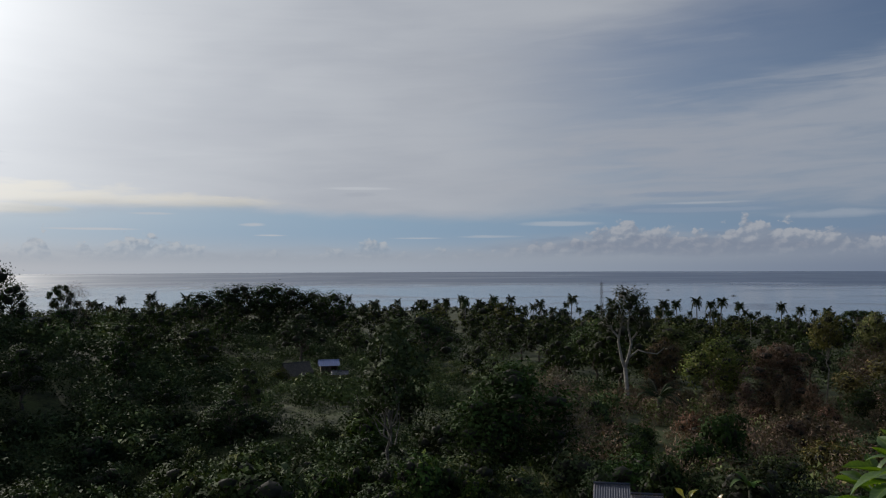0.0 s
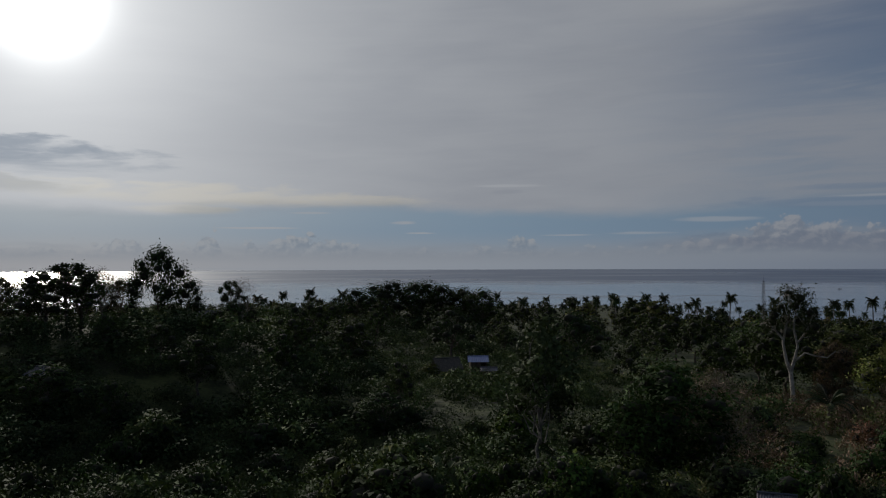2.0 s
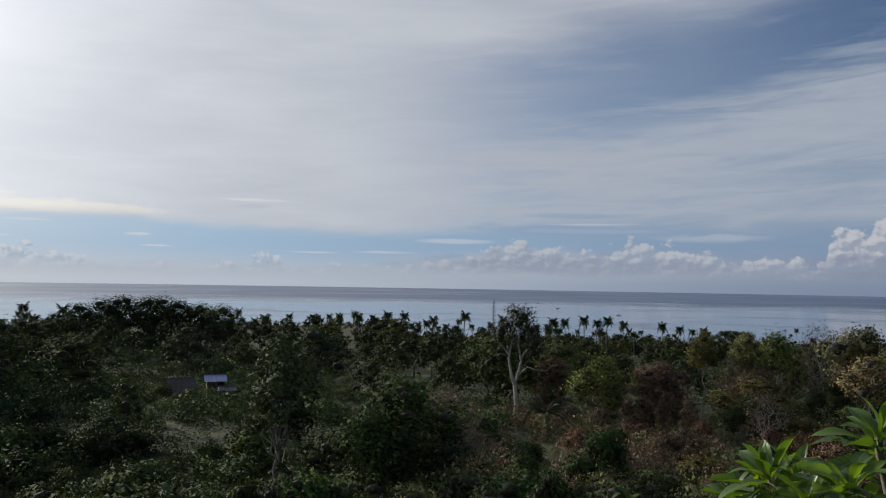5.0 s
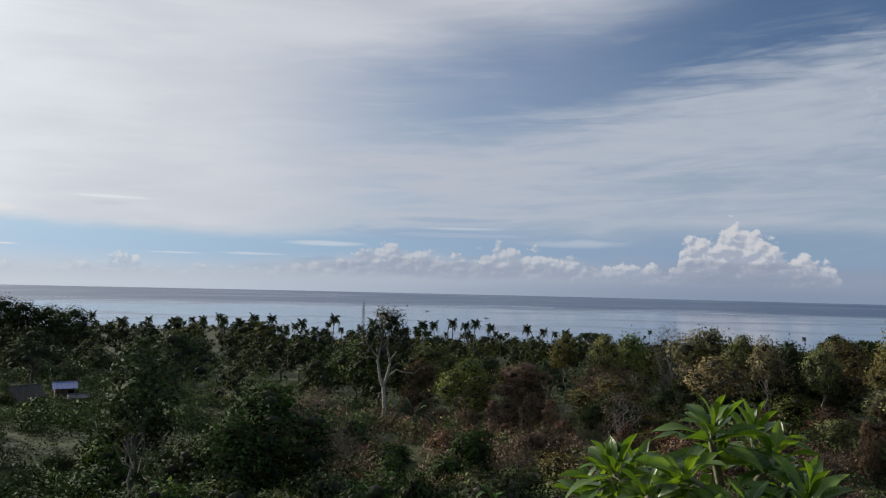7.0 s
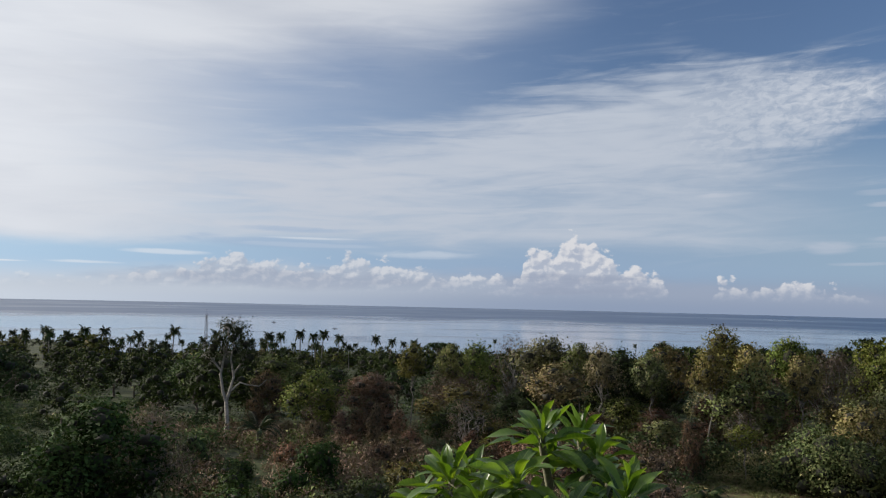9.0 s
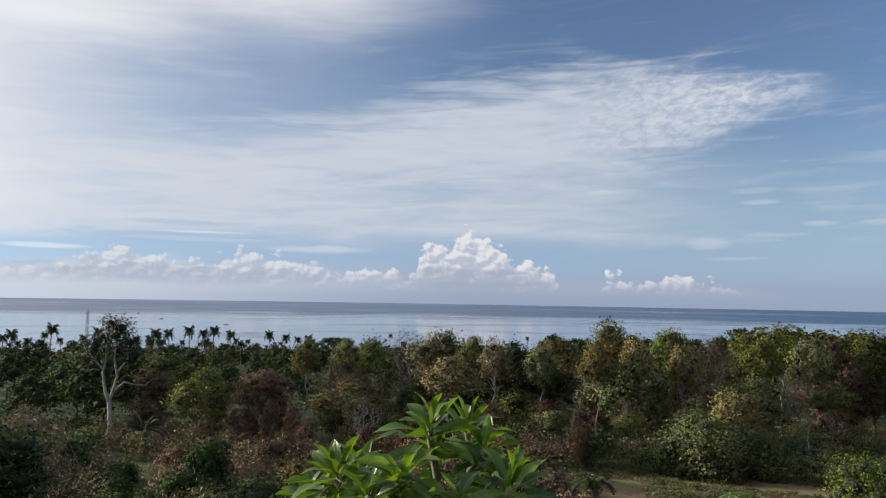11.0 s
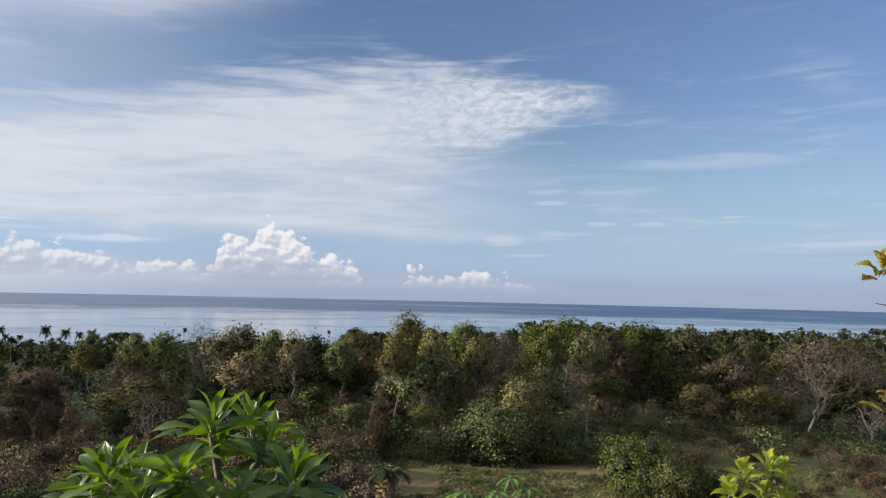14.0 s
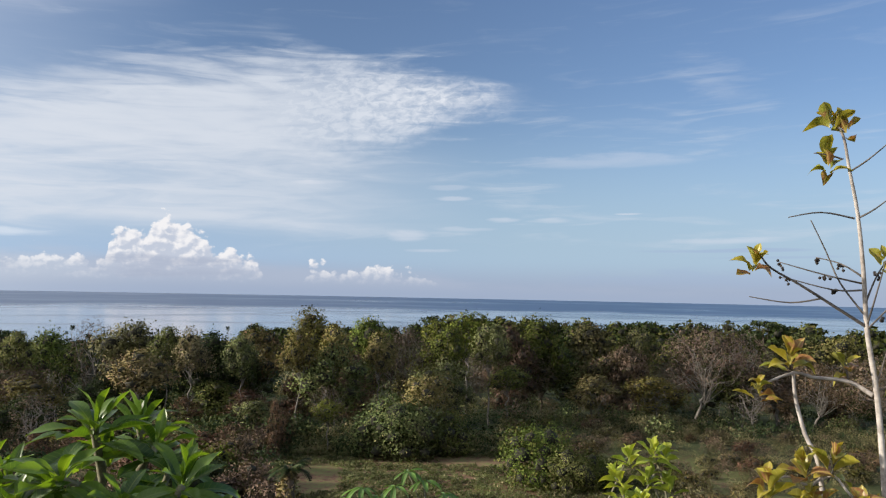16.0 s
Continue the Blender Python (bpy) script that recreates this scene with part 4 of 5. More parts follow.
under = Heap()
strew(40, -44, 30, 23, 44, 0, [("fine_bush", 1)], 0.8, 1.9, None, None, 1.0, under)
strew(440, -44, 12, 42, 105, 0, [("under_deep", 8), ("under_lime", 1)], 0.7, 2.4, None, None, 0.9, under)
strew(420, 10, 46, 38, 100, 0, [("under_dry", 7), ("under_olive", 1), ("under_green", 2)], 0.7, 2.2, None, None, 0.9, under)
strew(200, 28, 62, 66, 140, 0, [("under_green", 4), ("under_olive", 3), ("under_dry", 1)], 0.8, 3.0, None, lambda a, d: not clearing(a, d), 0.9, under)
strew(120, 62, 92, 94, 135, 0, [("under_green", 2), ("under_olive", 3), ("under_dry", 1)], 0.8, 2.6, None, None, 0.9, under)
strew(100, 38, 66, 64, 76, 0, [("under_green", 3), ("under_olive", 2)], 1.0, 2.6, None, None, 0.9, under)
strew(90, 62, 92, 84, 100, 0, [("under_olive", 3), ("under_green", 2)], 1.2, 2.6, None, None, 0.9, under)
strew(420, 62, 92, 46, 98, 0, [("under_olive", 5), ("under_dry", 2)], 0.5, 1.4, None, lambda a, d: not clearing(a, d), 0.9, under)
strew(280, -44, 40, 95, 230, 0, [("under_deep", 8), ("under_lime", 1)], 1.2, 3.6, -3.4, lambda a, d: not meadow(a, d), 1.3, under)
strew(320, -20, 0, 88, 150, 0, [("under_lime", 4), ("under_deep", 2)], 0.6, 1.6, None, None, 1.0, under)
strew(200, -1, 8, 105, 150, 0, [("under_lime", 4), ("tuft", 2)], 0.4, 1.0, None, None, 1.0, under)
strew(140, -44, -14, 40, 78, 0, [("under_deep", 1)], 0.8, 2.0, None, None, 1.0, under)
strew(190, -44, -15, 66, 130, 0, [("under_deep", 4), ("under_lime", 1)], 1.0, 2.6, None, None, 1.4, under)
strew(150, -24, 0, 145, 200, 0, [("under_deep", 3), ("under_lime", 1)], 1.0, 3.0, None, None, 1.3, under)
strew(130, -32, -16, 105, 160, 0, [("under_deep", 1)], 1.0, 2.6, None, None, 1.2, under)
under.finish("undergrowth", "tangled green and brown undergrowth covering the slopes", "undergrowth")
def grassy(a, d):
    x, y = d * math.sin(radians(a)), d * math.cos(radians(a))
    bare = math.hypot(x - 48, y - 27) < 16 + 5 * noise.noise(Vector((x * 0.15, y * 0.15, 8.0)))
    return noise.noise(Vector((x * 0.12, y * 0.12, 3.0))) > (-0.18 if bare else -0.7)


lawn = Heap()
strew(4200, 40, 74, 38, 68, 0, [("tuft", 1)], 0.12, 0.34, None, grassy, 1.3, lawn)
strew(350, -30, 92, 14, 45, 0, [("tuft", 1)], 0.2, 0.6, None, None, 1.2, lawn)
strew(260, 0, 45, 27, 50, 0, [("tuft", 1)], 0.3, 0.8, None, None, 1.3, lawn)
lawn.finish("grass", "patchy green and straw-coloured grass on the clearing", "grass")

# ---- near plants, leaf by leaf ----
def big_leaf_material(name, base, tip, vein, back, through_=0.3, spots=None):
    """A broad leaf: paler midrib and side veins, a little gloss, light showing through."""
    mat, tree, out = blank(name)
    v = local(tree)
    sp = tree.nodes.new("ShaderNodeSeparateXYZ")
    plug(tree, v, sp.inputs[0])
    x, y = Val(tree, sp.outputs[0]), Val(tree, sp.outputs[1])
    info = Val(tree, tree.nodes.new("ShaderNodeObjectInfo").outputs["Random"])
    n = cloudy(tree, v, 30.0, 4)
    col = blend(tree, (info * 0.7 + n * 0.4).rise(0.15, 0.95), base, tip)
    if spots:
        col = blend(tree, ((info * 9.7).op("FRACT") + (n - 0.5) * 1.2).rise(0.62, 0.92), col, spots)
    rib = y.op("ABSOLUTE").rise(0.0015, 0.005, 1.0, 0.0)
    ribs = ((x - y.op("ABSOLUTE") * 0.7) * 330.0).op("SINE").rise(0.75, 1.0) * 0.45
    col = blend(tree, rib.most(ribs) * 0.6, col, vein)
    p = surface(tree, None, col, 0.36, n, 0.15, spec=0.45)
    tr = tree.nodes.new("ShaderNodeBsdfTranslucent")
    plug(tree, blend(tree, 1.0, col, back, "MULTIPLY"), tr.inputs[0])
    mix = tree.nodes.new("ShaderNodeMixShader")
    mix.inputs[0].default_value = through_
    tree.links.new(p.outputs[0], mix.inputs[1])
    tree.links.new(tr.outputs[0], mix.inputs[2])
    tree.links.new(mix.outputs[0], out.inputs[0])
    return mat


FRANGI = big_leaf_material("frangipani_leaf", (0.030, 0.070, 0.012), (0.100, 0.172, 0.025), (0.15, 0.20, 0.06), (2.6, 2.4, 0.5), 0.36)
YELLOW = big_leaf_material("yellowing_leaf", (0.36, 0.30, 0.035), (0.20, 0.22, 0.035), (0.50, 0.42, 0.12), (1.3, 1.1, 0.4), 0.35, (0.26, 0.13, 0.06))
FRESH = big_leaf_material("young_leaf", (0.20, 0.28, 0.035), (0.38, 0.42, 0.06), (0.5, 0.5, 0.15), (1.4, 1.3, 0.4), 0.35)
CASSAVA = big_leaf_material("cassava_leaf", (0.07, 0.15, 0.03), (0.12, 0.23, 0.04), (0.25, 0.30, 0.1), (1.5, 1.5, 0.5))
STEM = barky("green_stem", (0.09, 0.085, 0.05), (0.20, 0.19, 0.12), 12)
TWIG = barky("twig_dark", (0.05, 0.045, 0.04), (0.14, 0.12, 0.11), 14)
LIMB = barky("limb_pale", (0.22, 0.19, 0.17), (0.46, 0.42, 0.39), 9)
BERRY = barky("berry_dark", (0.015, 0.012, 0.010), (0.04, 0.03, 0.025), 30)


def leaf_mesh(name, length, width, bend, fold, mat, blunt=0.62, curl=0.0):
    """A leaf along +x from its stalk, folded along the midrib and bent down towards its tip."""
    verts, faces = [], []
    n = 8
    for i in range(n + 1):
        s = i / n
        w = width * 0.5 * (math.sin(math.pi * min(1.0, s ** (1 / (1.6 * blunt)))) ** 0.75 if 0 < s < 1 else 0.0) + 0.0015
        ang = bend * s
        x = length * (math.sin(ang) / bend if bend else s)
        z = -length * ((1 - math.cos(ang)) / bend if bend else 0.0)
        ripple = 0.10 * width * math.sin(9 * s + 3 * curl)
        verts += [(x, -w, z + fold * w + ripple), (x, -w * 0.5, z + fold * w * 0.45), (x, 0, z), (x, w * 0.5, z + fold * w * 0.45), (x, w, z + fold * w - ripple)]
    for i in range(n):
        for k in range(4):
            faces.append((i * 5 + k, (i + 1) * 5 + k, (i + 1) * 5 + k + 1, i * 5 + k + 1))
    me = bpy.data.meshes.new(name)
    me.from_pydata(verts, [], faces)
    me.materials.append(mat)
    me.shade_smooth()
    return me


def rosette(root, meshes, centre, axis, count, size, open_lo, open_hi, rng, stalk=0.02):
    """Leaves in a spiral about a shoot's tip: the inner ones upright, the outer ones spread."""
    turn = Vector((0, 0, 1)).rotation_difference(axis).to_matrix().to_4x4()
    for k in range(count):
        q = (k + 0.5) / count
        lift = open_hi + (open_lo - open_hi) * q + rng.normal() * 8
        az = math.degrees(2.4 * k) + rng.normal() * 10
        s = size * (0.62 + 0.42 * min(1.0, 1.6 * q)) * rng.uniform(0.88, 1.12)
        ob = new("leaf", meshes[int(rng.integers(len(meshes)))])
        ob.parent = root
        ob.matrix_basis = (Matrix.Translation(centre - axis * 0.07 * q) @ turn @ pose(0, 0, 0, 0, 0, az) @ pose(0, 0, 0, rng.normal() * 14, -lift, 0)
                           @ Matrix.Translation((stalk, 0, 0)) @ Matrix.Scale(s, 4))


def frangipani():
    rng = np.random.default_rng(81)
    foot = at(37.0, 4.0, -0.2)
    root = tagged(new("frangipani_tree"), "frangipani tree with big glossy green leaf rosettes", "tree")
    meshes = [leaf_mesh("leaf", 0.25, 0.074, b, f, FRANGI, 0.45, c) for b, f, c in ((0.5, 0.5, 0.0), (0.9, 0.35, 0.5), (0.25, 0.7, 0.2), (1.3, 0.3, 0.8))]
    fork = foot.lerp(spot(37.0, -14.0, 3.95), 0.62)
    pieces = [tube(*bough(rng, foot, fork, 0.075, 0.055, 6, 0.06), 8)]
    tips = [(37.1, -9.3, 3.80), (39.6, -9.5, 4.05), (35.5, -12.4, 3.46), (43.0, -13.2, 3.47), (30.7, -12.5, 3.64), (33.0, -13.9, 3.43), (39.4, -14.2, 3.35),
            (37.6, -11.4, 4.10), (30.4, -12.7, 3.9), (41.6, -12.0, 4.15), (34.0, -12.6, 4.10), (31.4, -15.2, 3.60), (36.5, -15.6, 3.40), (44.9, -15.2, 3.70), (30.6, -15.6, 3.9),
            (40.9, -10.6, 3.85), (42.2, -14.6, 3.80), (32.2, -12.2, 3.75), (34.6, -14.8, 3.75), (28.9, -14.2, 3.85), (40.8, -15.8, 3.5)]
    hubs = [fork.lerp(spot(a, -15.5, 3.8), 0.55) for a in (32.0, 36.0, 41.0)]
    for h in hubs:
        pieces.append(tube(*bough(rng, fork, h, 0.05, 0.036, 5, 0.12), 7))
    for k, (a, e, d) in enumerate(tips):
        tip = spot(a, e, d)
        hub = min(hubs, key=lambda h: (h - tip).length)
        way = (tip - hub)
        axis = (way.normalized() + Vector((0, 0, 1.1)) + Vector(rng.normal(size=3)) * 0.12).normalized()
        pieces.append(tube(*bough(rng, hub, tip, 0.028, 0.016, 5, 0.14), 7))
        rosette(root, meshes, tip, axis, 19 if k < 5 else 14, 1.0 if k < 5 else 0.9, -18, 82, rng)
    solid("trunk", *joined(pieces), STEM, root, True)


def along(points):
    return [spot(*p) for p in points]


def smooth_tube(points, r0, r1, sides=7):
    """A limb through the points, rounded between them."""
    out = []
    P = [points[0], *points, points[-1]]
    for i in range(1, len(P) - 2):
        for k in range(4):
            t = k / 4
            a, b, c, d = P[i - 1], P[i], P[i + 1], P[i + 2]
            out.append(0.5 * ((2 * b) + (c - a) * t + (2 * a - 5 * b + 4 * c - d) * t * t + (3 * b - a - 3 * c + d) * t ** 3))
    out.append(points[-1])
    return tube(out, [r0 + (r1 - r0) * k / (len(out) - 1) for k in range(len(out))], sides)


def almond_sapling():
    rng = np.random.default_rng(82)
    root = tagged(new("sapling"), "thin half-bare sapling with pale bark and yellowing leaves", "tree")
    trunk = along([(88.7, -27, 3.5), (88.5, -18.5, 3.52), (88.31, -11.29, 3.53), (87.92, -5.65, 3.58), (87.43, -1.99, 3.60), (87.25, 1.76, 3.60), (86.98, 5.21, 3.59), (86.56, 7.98, 3.56), (86.24, 10.06, 3.54), (85.6, 11.1, 3.53)])
    foot = at(88.8, 3.5, -0.2)
    limb = along([(87.35, -1.59, 3.60), (85.79, -0.5, 3.55), (83.94, 0.79, 3.49), (82.18, 1.91, 3.44), (81.6, 2.7, 3.38)])
    arm = along([(87.71, -5.67, 3.58), (86.36, -4.94, 3.59), (84.52, -4.82, 3.53), (83.44, -4.61, 3.48), (81.71, -5.42, 3.37)])
    stem = [at(86.4, 3.4, -0.2)] + along([(86.0, -27, 3.41), (85.4, -18, 3.42), (84.93, -10.59, 3.43), (84.08, -8.34, 3.45), (83.53, -6.17, 3.47), (83.4, -4.5, 3.48)])
    low = along([(84.95, -10.8, 3.43), (84.3, -11.3, 3.35), (83.2, -10.9, 3.3), (82.2, -11.3, 3.22)])
    low2 = along([(84.95, -10.9, 3.43), (85.7, -10.6, 3.42), (86.6, -11.6, 3.40), (87.4, -12.2, 3.36)])
    solid("trunk", *joined([smooth_tube([foot] + trunk, 0.0155, 0.004, 8)]), LIMB, root, True)
    # Dark twig bark on this limb carries its shade against the sky.
    solid("branch", *smooth_tube(limb, 0.007, 0.003, 7), TWIG, root, True)
    for pts, r0, r1 in ((arm, 0.009, 0.004), (stem, 0.011, 0.006), (low, 0.006, 0.003), (low2, 0.006, 0.003)):
        solid("branch", *smooth_tube(pts, r0, r1, 7), LIMB, root, True)
    twigs = [[(86.8, 4.97, 3.59), (85.0, 5.4, 3.53), (83.15, 5.13, 3.48)], [(87.35, -0.97, 3.6), (86.0, 1.0, 3.6), (85.2, 3.0, 3.6), (84.38, 4.93, 3.58)],
             [(85.0, 0.05, 3.523), (83.2, -0.25, 3.52), (80.8, 0.09, 3.49)], [(87.2, 1.0, 3.62), (85.2, 1.5, 3.6), (82.57, 2.3, 3.59)],
             [(87.2, 0.6, 3.62), (85.6, 0.6, 3.6), (83.0, 1.3, 3.57)], [(87.2, 1.4, 3.62), (86.0, 2.2, 3.66), (84.6, 2.6, 3.68)],
             [(86.56, 7.81, 3.56), (87.6, 8.5, 3.55), (88.9, 9.6, 3.55)], [(87.1, 5.03, 3.59), (87.9, 5.5, 3.58), (88.9, 6.3, 3.58)],
             [(87.4, -1.6, 3.6), (88.0, 0.5, 3.55), (88.5, 2.4, 3.52)], [(87.4, -1.8, 3.6), (88.2, -0.9, 3.55), (89.2, 0.2, 3.5)],
             [(87.35, -0.2, 3.6), (88.0, 1.6, 3.64), (88.9, 3.0, 3.66)], [(86.2, 8.6, 3.56), (85.5, 8.9, 3.55), (84.6, 9.1, 3.53)],
             [(87.9, -5.4, 3.58), (88.6, -5.0, 3.6), (89.6, -4.4, 3.6)], [(87.9, -5.0, 3.58), (88.2, -4.0, 3.6), (88.6, -2.4, 3.6)],
             [(86.4, -4.9, 3.59), (86.3, -4.3, 3.59), (86.2, -3.8, 3.59)], [(85.3, -11.0, 3.43), (85.6, -10.3, 3.44), (85.7, -9.6, 3.44)]]
    for t in twigs:
        solid("twig", *smooth_tube(along(t), 0.0042, 0.002, 5), TWIG, root, True)
    meshes = [leaf_mesh("leaf", 0.10, 0.050, b, f, YELLOW, 0.42, c) for b, f, c in ((0.5, 0.5, 0.0), (1.3, 0.6, 0.5), (0.2, 0.9, 0.2), (1.8, 1.2, 0.8))]
    for a, e, d, n, s in ((85.5, 11.05, 3.53, 6, 1.0), (86.4, 10.6, 3.54, 3, 0.8), (85.4, 8.6, 3.56, 6, 0.8), (81.3, 2.5, 3.38, 7, 0.8), (83.25, -3.5, 3.48, 9, 1.05), (81.5, -5.5, 3.37, 5, 0.75),
                          (86.2, -3.8, 3.59, 4, 0.7), (85.7, -9.6, 3.44, 8, 0.95), (84.1, -10.2, 3.34, 8, 0.9), (82.1, -11.2, 3.22, 8, 0.9), (84.6, -11.9, 3.33, 7, 0.9),
                          (88.4, 2.5, 3.52, 3, 0.7), (89.4, -4.4, 3.6, 6, 0.9), (87.4, -12.1, 3.36, 7, 0.95), (83.4, -13.4, 3.3, 8, 0.95), (80.6, -13.6, 3.2, 7, 0.9)):
        rosette(root, meshes, spot(a, e, d), Vector((rng.normal() * 0.3, rng.normal() * 0.3, 1)).normalized(), n + 3, s, 22, 86, rng, 0.012)
    ball = bmesh.new()
    bmesh.ops.create_icosphere(ball, subdivisions=1, radius=0.0065)
    me = bpy.data.meshes.new("berry")
    ball.to_mesh(me)
    ball.free()
    me.materials.append(BERRY)
    stalks = []
    for a, e, d in ((82.57, 2.3, 3.59), (83.0, 1.3, 3.57), (84.6, 2.6, 3.68), (85.2, 1.5, 3.6), (85.6, 0.6, 3.6), (86.0, 2.2, 3.66), (88.0, 1.6, 3.64), (88.2, -0.9, 3.55)):
        for _ in range(5):
            ob = new("berry", me)
            ob.parent = root
            ob.location = spot(a, e, d) + Vector((0, 0, -0.012)) + Vector(rng.normal(size=3)) * 0.011
            stalks.append(tube([spot(a, e, d), ob.location], [0.0018, 0.0014], 4))
    solid("berry_stalks", *joined(stalks), TWIG, root)


def young_bush():
    rng = np.random.default_rng(83)
    root = tagged(new("bush"), "low bush with bright yellow-green paddle leaves", "bush")
    foot = at(73.8, 4.1, -0.15)
    meshes = [leaf_mesh("leaf", 0.080, 0.040, b, f, FRESH, 0.42, c) for b, f, c in ((0.5, 0.5, 0.0), (1.0, 0.5, 0.5), (0.2, 0.8, 0.2))]
    pieces = []
    for a, e, d in ((72.9, -10.6, 4.09), (74.5, -10.1, 4.10), (75.2, -10.3, 4.15), (72.1, -11.9, 3.97), (74.2, -11.8, 4.08), (72.6, -13.0, 3.96), (75.4, -12.1, 4.17), (73.8, -13.3, 3.95), (71.9, -14.2, 3.9), (75.6, -13.8, 4.1), (74.4, -14.6, 4.0)):
        tip = spot(a, e, d)
        pieces.append(tube(*bough(rng, foot, tip, 0.012, 0.005, 6, 0.08), 5))
        rosette(root, meshes, tip, Vector((rng.normal() * 0.25, rng.normal() * 0.25, 1)).normalized(), 11, 1.05, 22, 84, rng, 0.01)
    solid("stem", *joined(pieces), STEM, root, True)
    # a smaller one beside the slope, of which the tips show
    root = tagged(new("bush"), "small shrub with a few bright yellow leaves", "bush")
    foot = at(18.2, 3.4, -0.15)
    pieces = []
    ym = [leaf_mesh("leaf", 0.085, 0.05, b, f, YELLOW, 0.45, 0.3) for b, f in ((0.3, 0.3), (0.8, 0.5))]
    for a, e, d in ((17.2, -15.9, 3.37), (19.1, -16.2, 3.37), (18.3, -17.2, 3.4)):
        tip = spot(a, e, d)
        pieces.append(tube(*bough(rng, foot, tip, 0.010, 0.004, 6, 0.06), 5))
        rosette(root, ym, tip, Vector((0, 0, 1)), 4, 1.0, 20, 80, rng, 0.01)
    solid("stem", *joined(pieces), STEM, root, True)


def cassava():
    rng = np.random.default_rng(84)
    root = tagged(new("cassava_plant"), "cassava plant with hand-shaped green leaves", "plant")
    foot = at(56.0, 6.0, -0.15)
    blade = [leaf_mesh("leaf", 0.19, 0.042, b, 0.4, CASSAVA, 0.6, 0.2) for b in (0.5, 0.9)]
    pieces = []
    for a, e, d in ((55.9, -13.5, 5.93), (57.9, -13.1, 5.95), (53.6, -13.6, 5.92), (56.8, -12.5, 5.96), (59.4, -13.9, 6.0), (54.8, -14.2, 5.9), (57.0, -14.4, 5.9), (52.4, -14.3, 5.95)):
        tip = spot(a, e, d)
        pieces.append(tube(*bough(rng, foot, tip, 0.018, 0.005, 6, 0.06), 5))
        out = Vector((tip.x - foot.x, tip.y - foot.y, 0))
        az0 = math.degrees(math.atan2(out.y, out.x)) + rng.normal() * 25
        for k in range(7):
            ob = new("leaf", blade[k % 2])
            ob.parent = root
            ob.matrix_basis = Matrix.Translation(tip) @ pose(0, 0, 0, 0, 0, az0 + (k - 3) * 42) @ pose(0, 0, 0, 0, 8 + rng.normal() * 8, 0) @ Matrix.Scale(1.0 - 0.10 * abs(k - 3), 4)
    solid("stem", *joined(pieces), STEM, root, True)


def fan_plant(name, label, category, a, d, top, trunk_h, trunk_r, fronds, length, leaflet, mat, broad=False, seed=0, up=1.0):
    """A young palm or a banana: a short stem with arching leaves."""
    rng = np.random.default_rng(seed)
    root = tagged(new(name), label, category)
    foot = at(a, d)
    crown = foot + Vector((0, 0, trunk_h))
    solid("trunk", *tube([foot - Vector((0, 0, 0.3)), foot.lerp(crown, 0.5), crown], [trunk_r * 1.2, trunk_r, trunk_r * 0.8], 8), BARK if not broad else STEM, root, True)
    for k in range(fronds):
        m = Matrix.Translation(crown) @ Matrix.Rotation(2.4 * k + rng.uniform(-0.3, 0.3), 4, "Z")
        if broad:
            v, f = [], []
            L, steep = length * rng.uniform(0.8, 1.1), rng.uniform(0.6, 1.3) * up
            for i in range(9):
                s = i / 8
                p = Vector((L * (0.75 * s - 0.12 * s * s), 0, L * (steep * s - 0.85 * s * s)))
                w = leaflet * (math.sin(math.pi * (0.06 + 0.92 * s)) ** 0.6)
                v += [p + Vector((0, -w, w * 0.35)), p, p + Vector((0, w, w * 0.35))]
            for i in range(8):
                f += [(3 * i, 3 * i + 3, 3 * i + 4, 3 * i + 1), (3 * i + 1, 3 * i + 4, 3 * i + 5, 3 * i + 2)]
        else:
            v, f = frond(length * rng.uniform(0.8, 1.1), rng.uniform(0.5, 1.3) * up, rng.uniform(0.6, 0.95), leaflet, 16, 0.03)
        solid("frond", [m @ Vector(p) for p in v], f, mat, root, broad)
    return root


frangipani()
almond_sapling()
young_bush()
cassava()
fan_plant("banana_plant", "young banana plant with broad arching leaves", "plant", -10.9, 31, 0, 1.6, 0.08, 9, 1.5, 0.15, LIME, True, 91)
fan_plant("banana_plant", "banana plant with a bent pale leaf among shrubs", "plant", 21.2, 29.5, 0, 1.5, 0.07, 6, 1.3, 0.13, LIME, True, 92)
fan_plant("banana_plant", "banana plant with torn leaves on the near slope", "plant", 24.2, 26.5, 0, 0.5, 0.06, 6, 1.1, 0.12, LIME, True, 93)
squat = fan_plant("young_palm", "squat young palm with an overgrown stem on the clearing", "palm", 46.7, 39.0, 0, 2.5, 0.28, 16, 1.5, 0.42, PALM, False, 94, 0.8)
foot = at(46.7, 39.0)
foliage("vine", clumps_mesh(np.random.default_rng(97), [(foot + Vector((0.12 * (-1) ** k, 0.1, 0.3 + 0.42 * k)), 0.42) for k in range(6)], 420, 0.2, 1.0, 1.4, 0.6), OLIVE, squat)
fan_plant("young_palm", "young palm with arching fronds in the valley", "palm", -2.6, 48.0, 0, 1.6, 0.2, 12, 2.2, 0.5, PALM, False, 95)
fan_plant("young_palm", "young palm among brown scrub below the pale tree", "palm", 15.3, 72.0, 0, 2.0, 0.2, 11, 2.8, 0.6, PALM, False, 96)


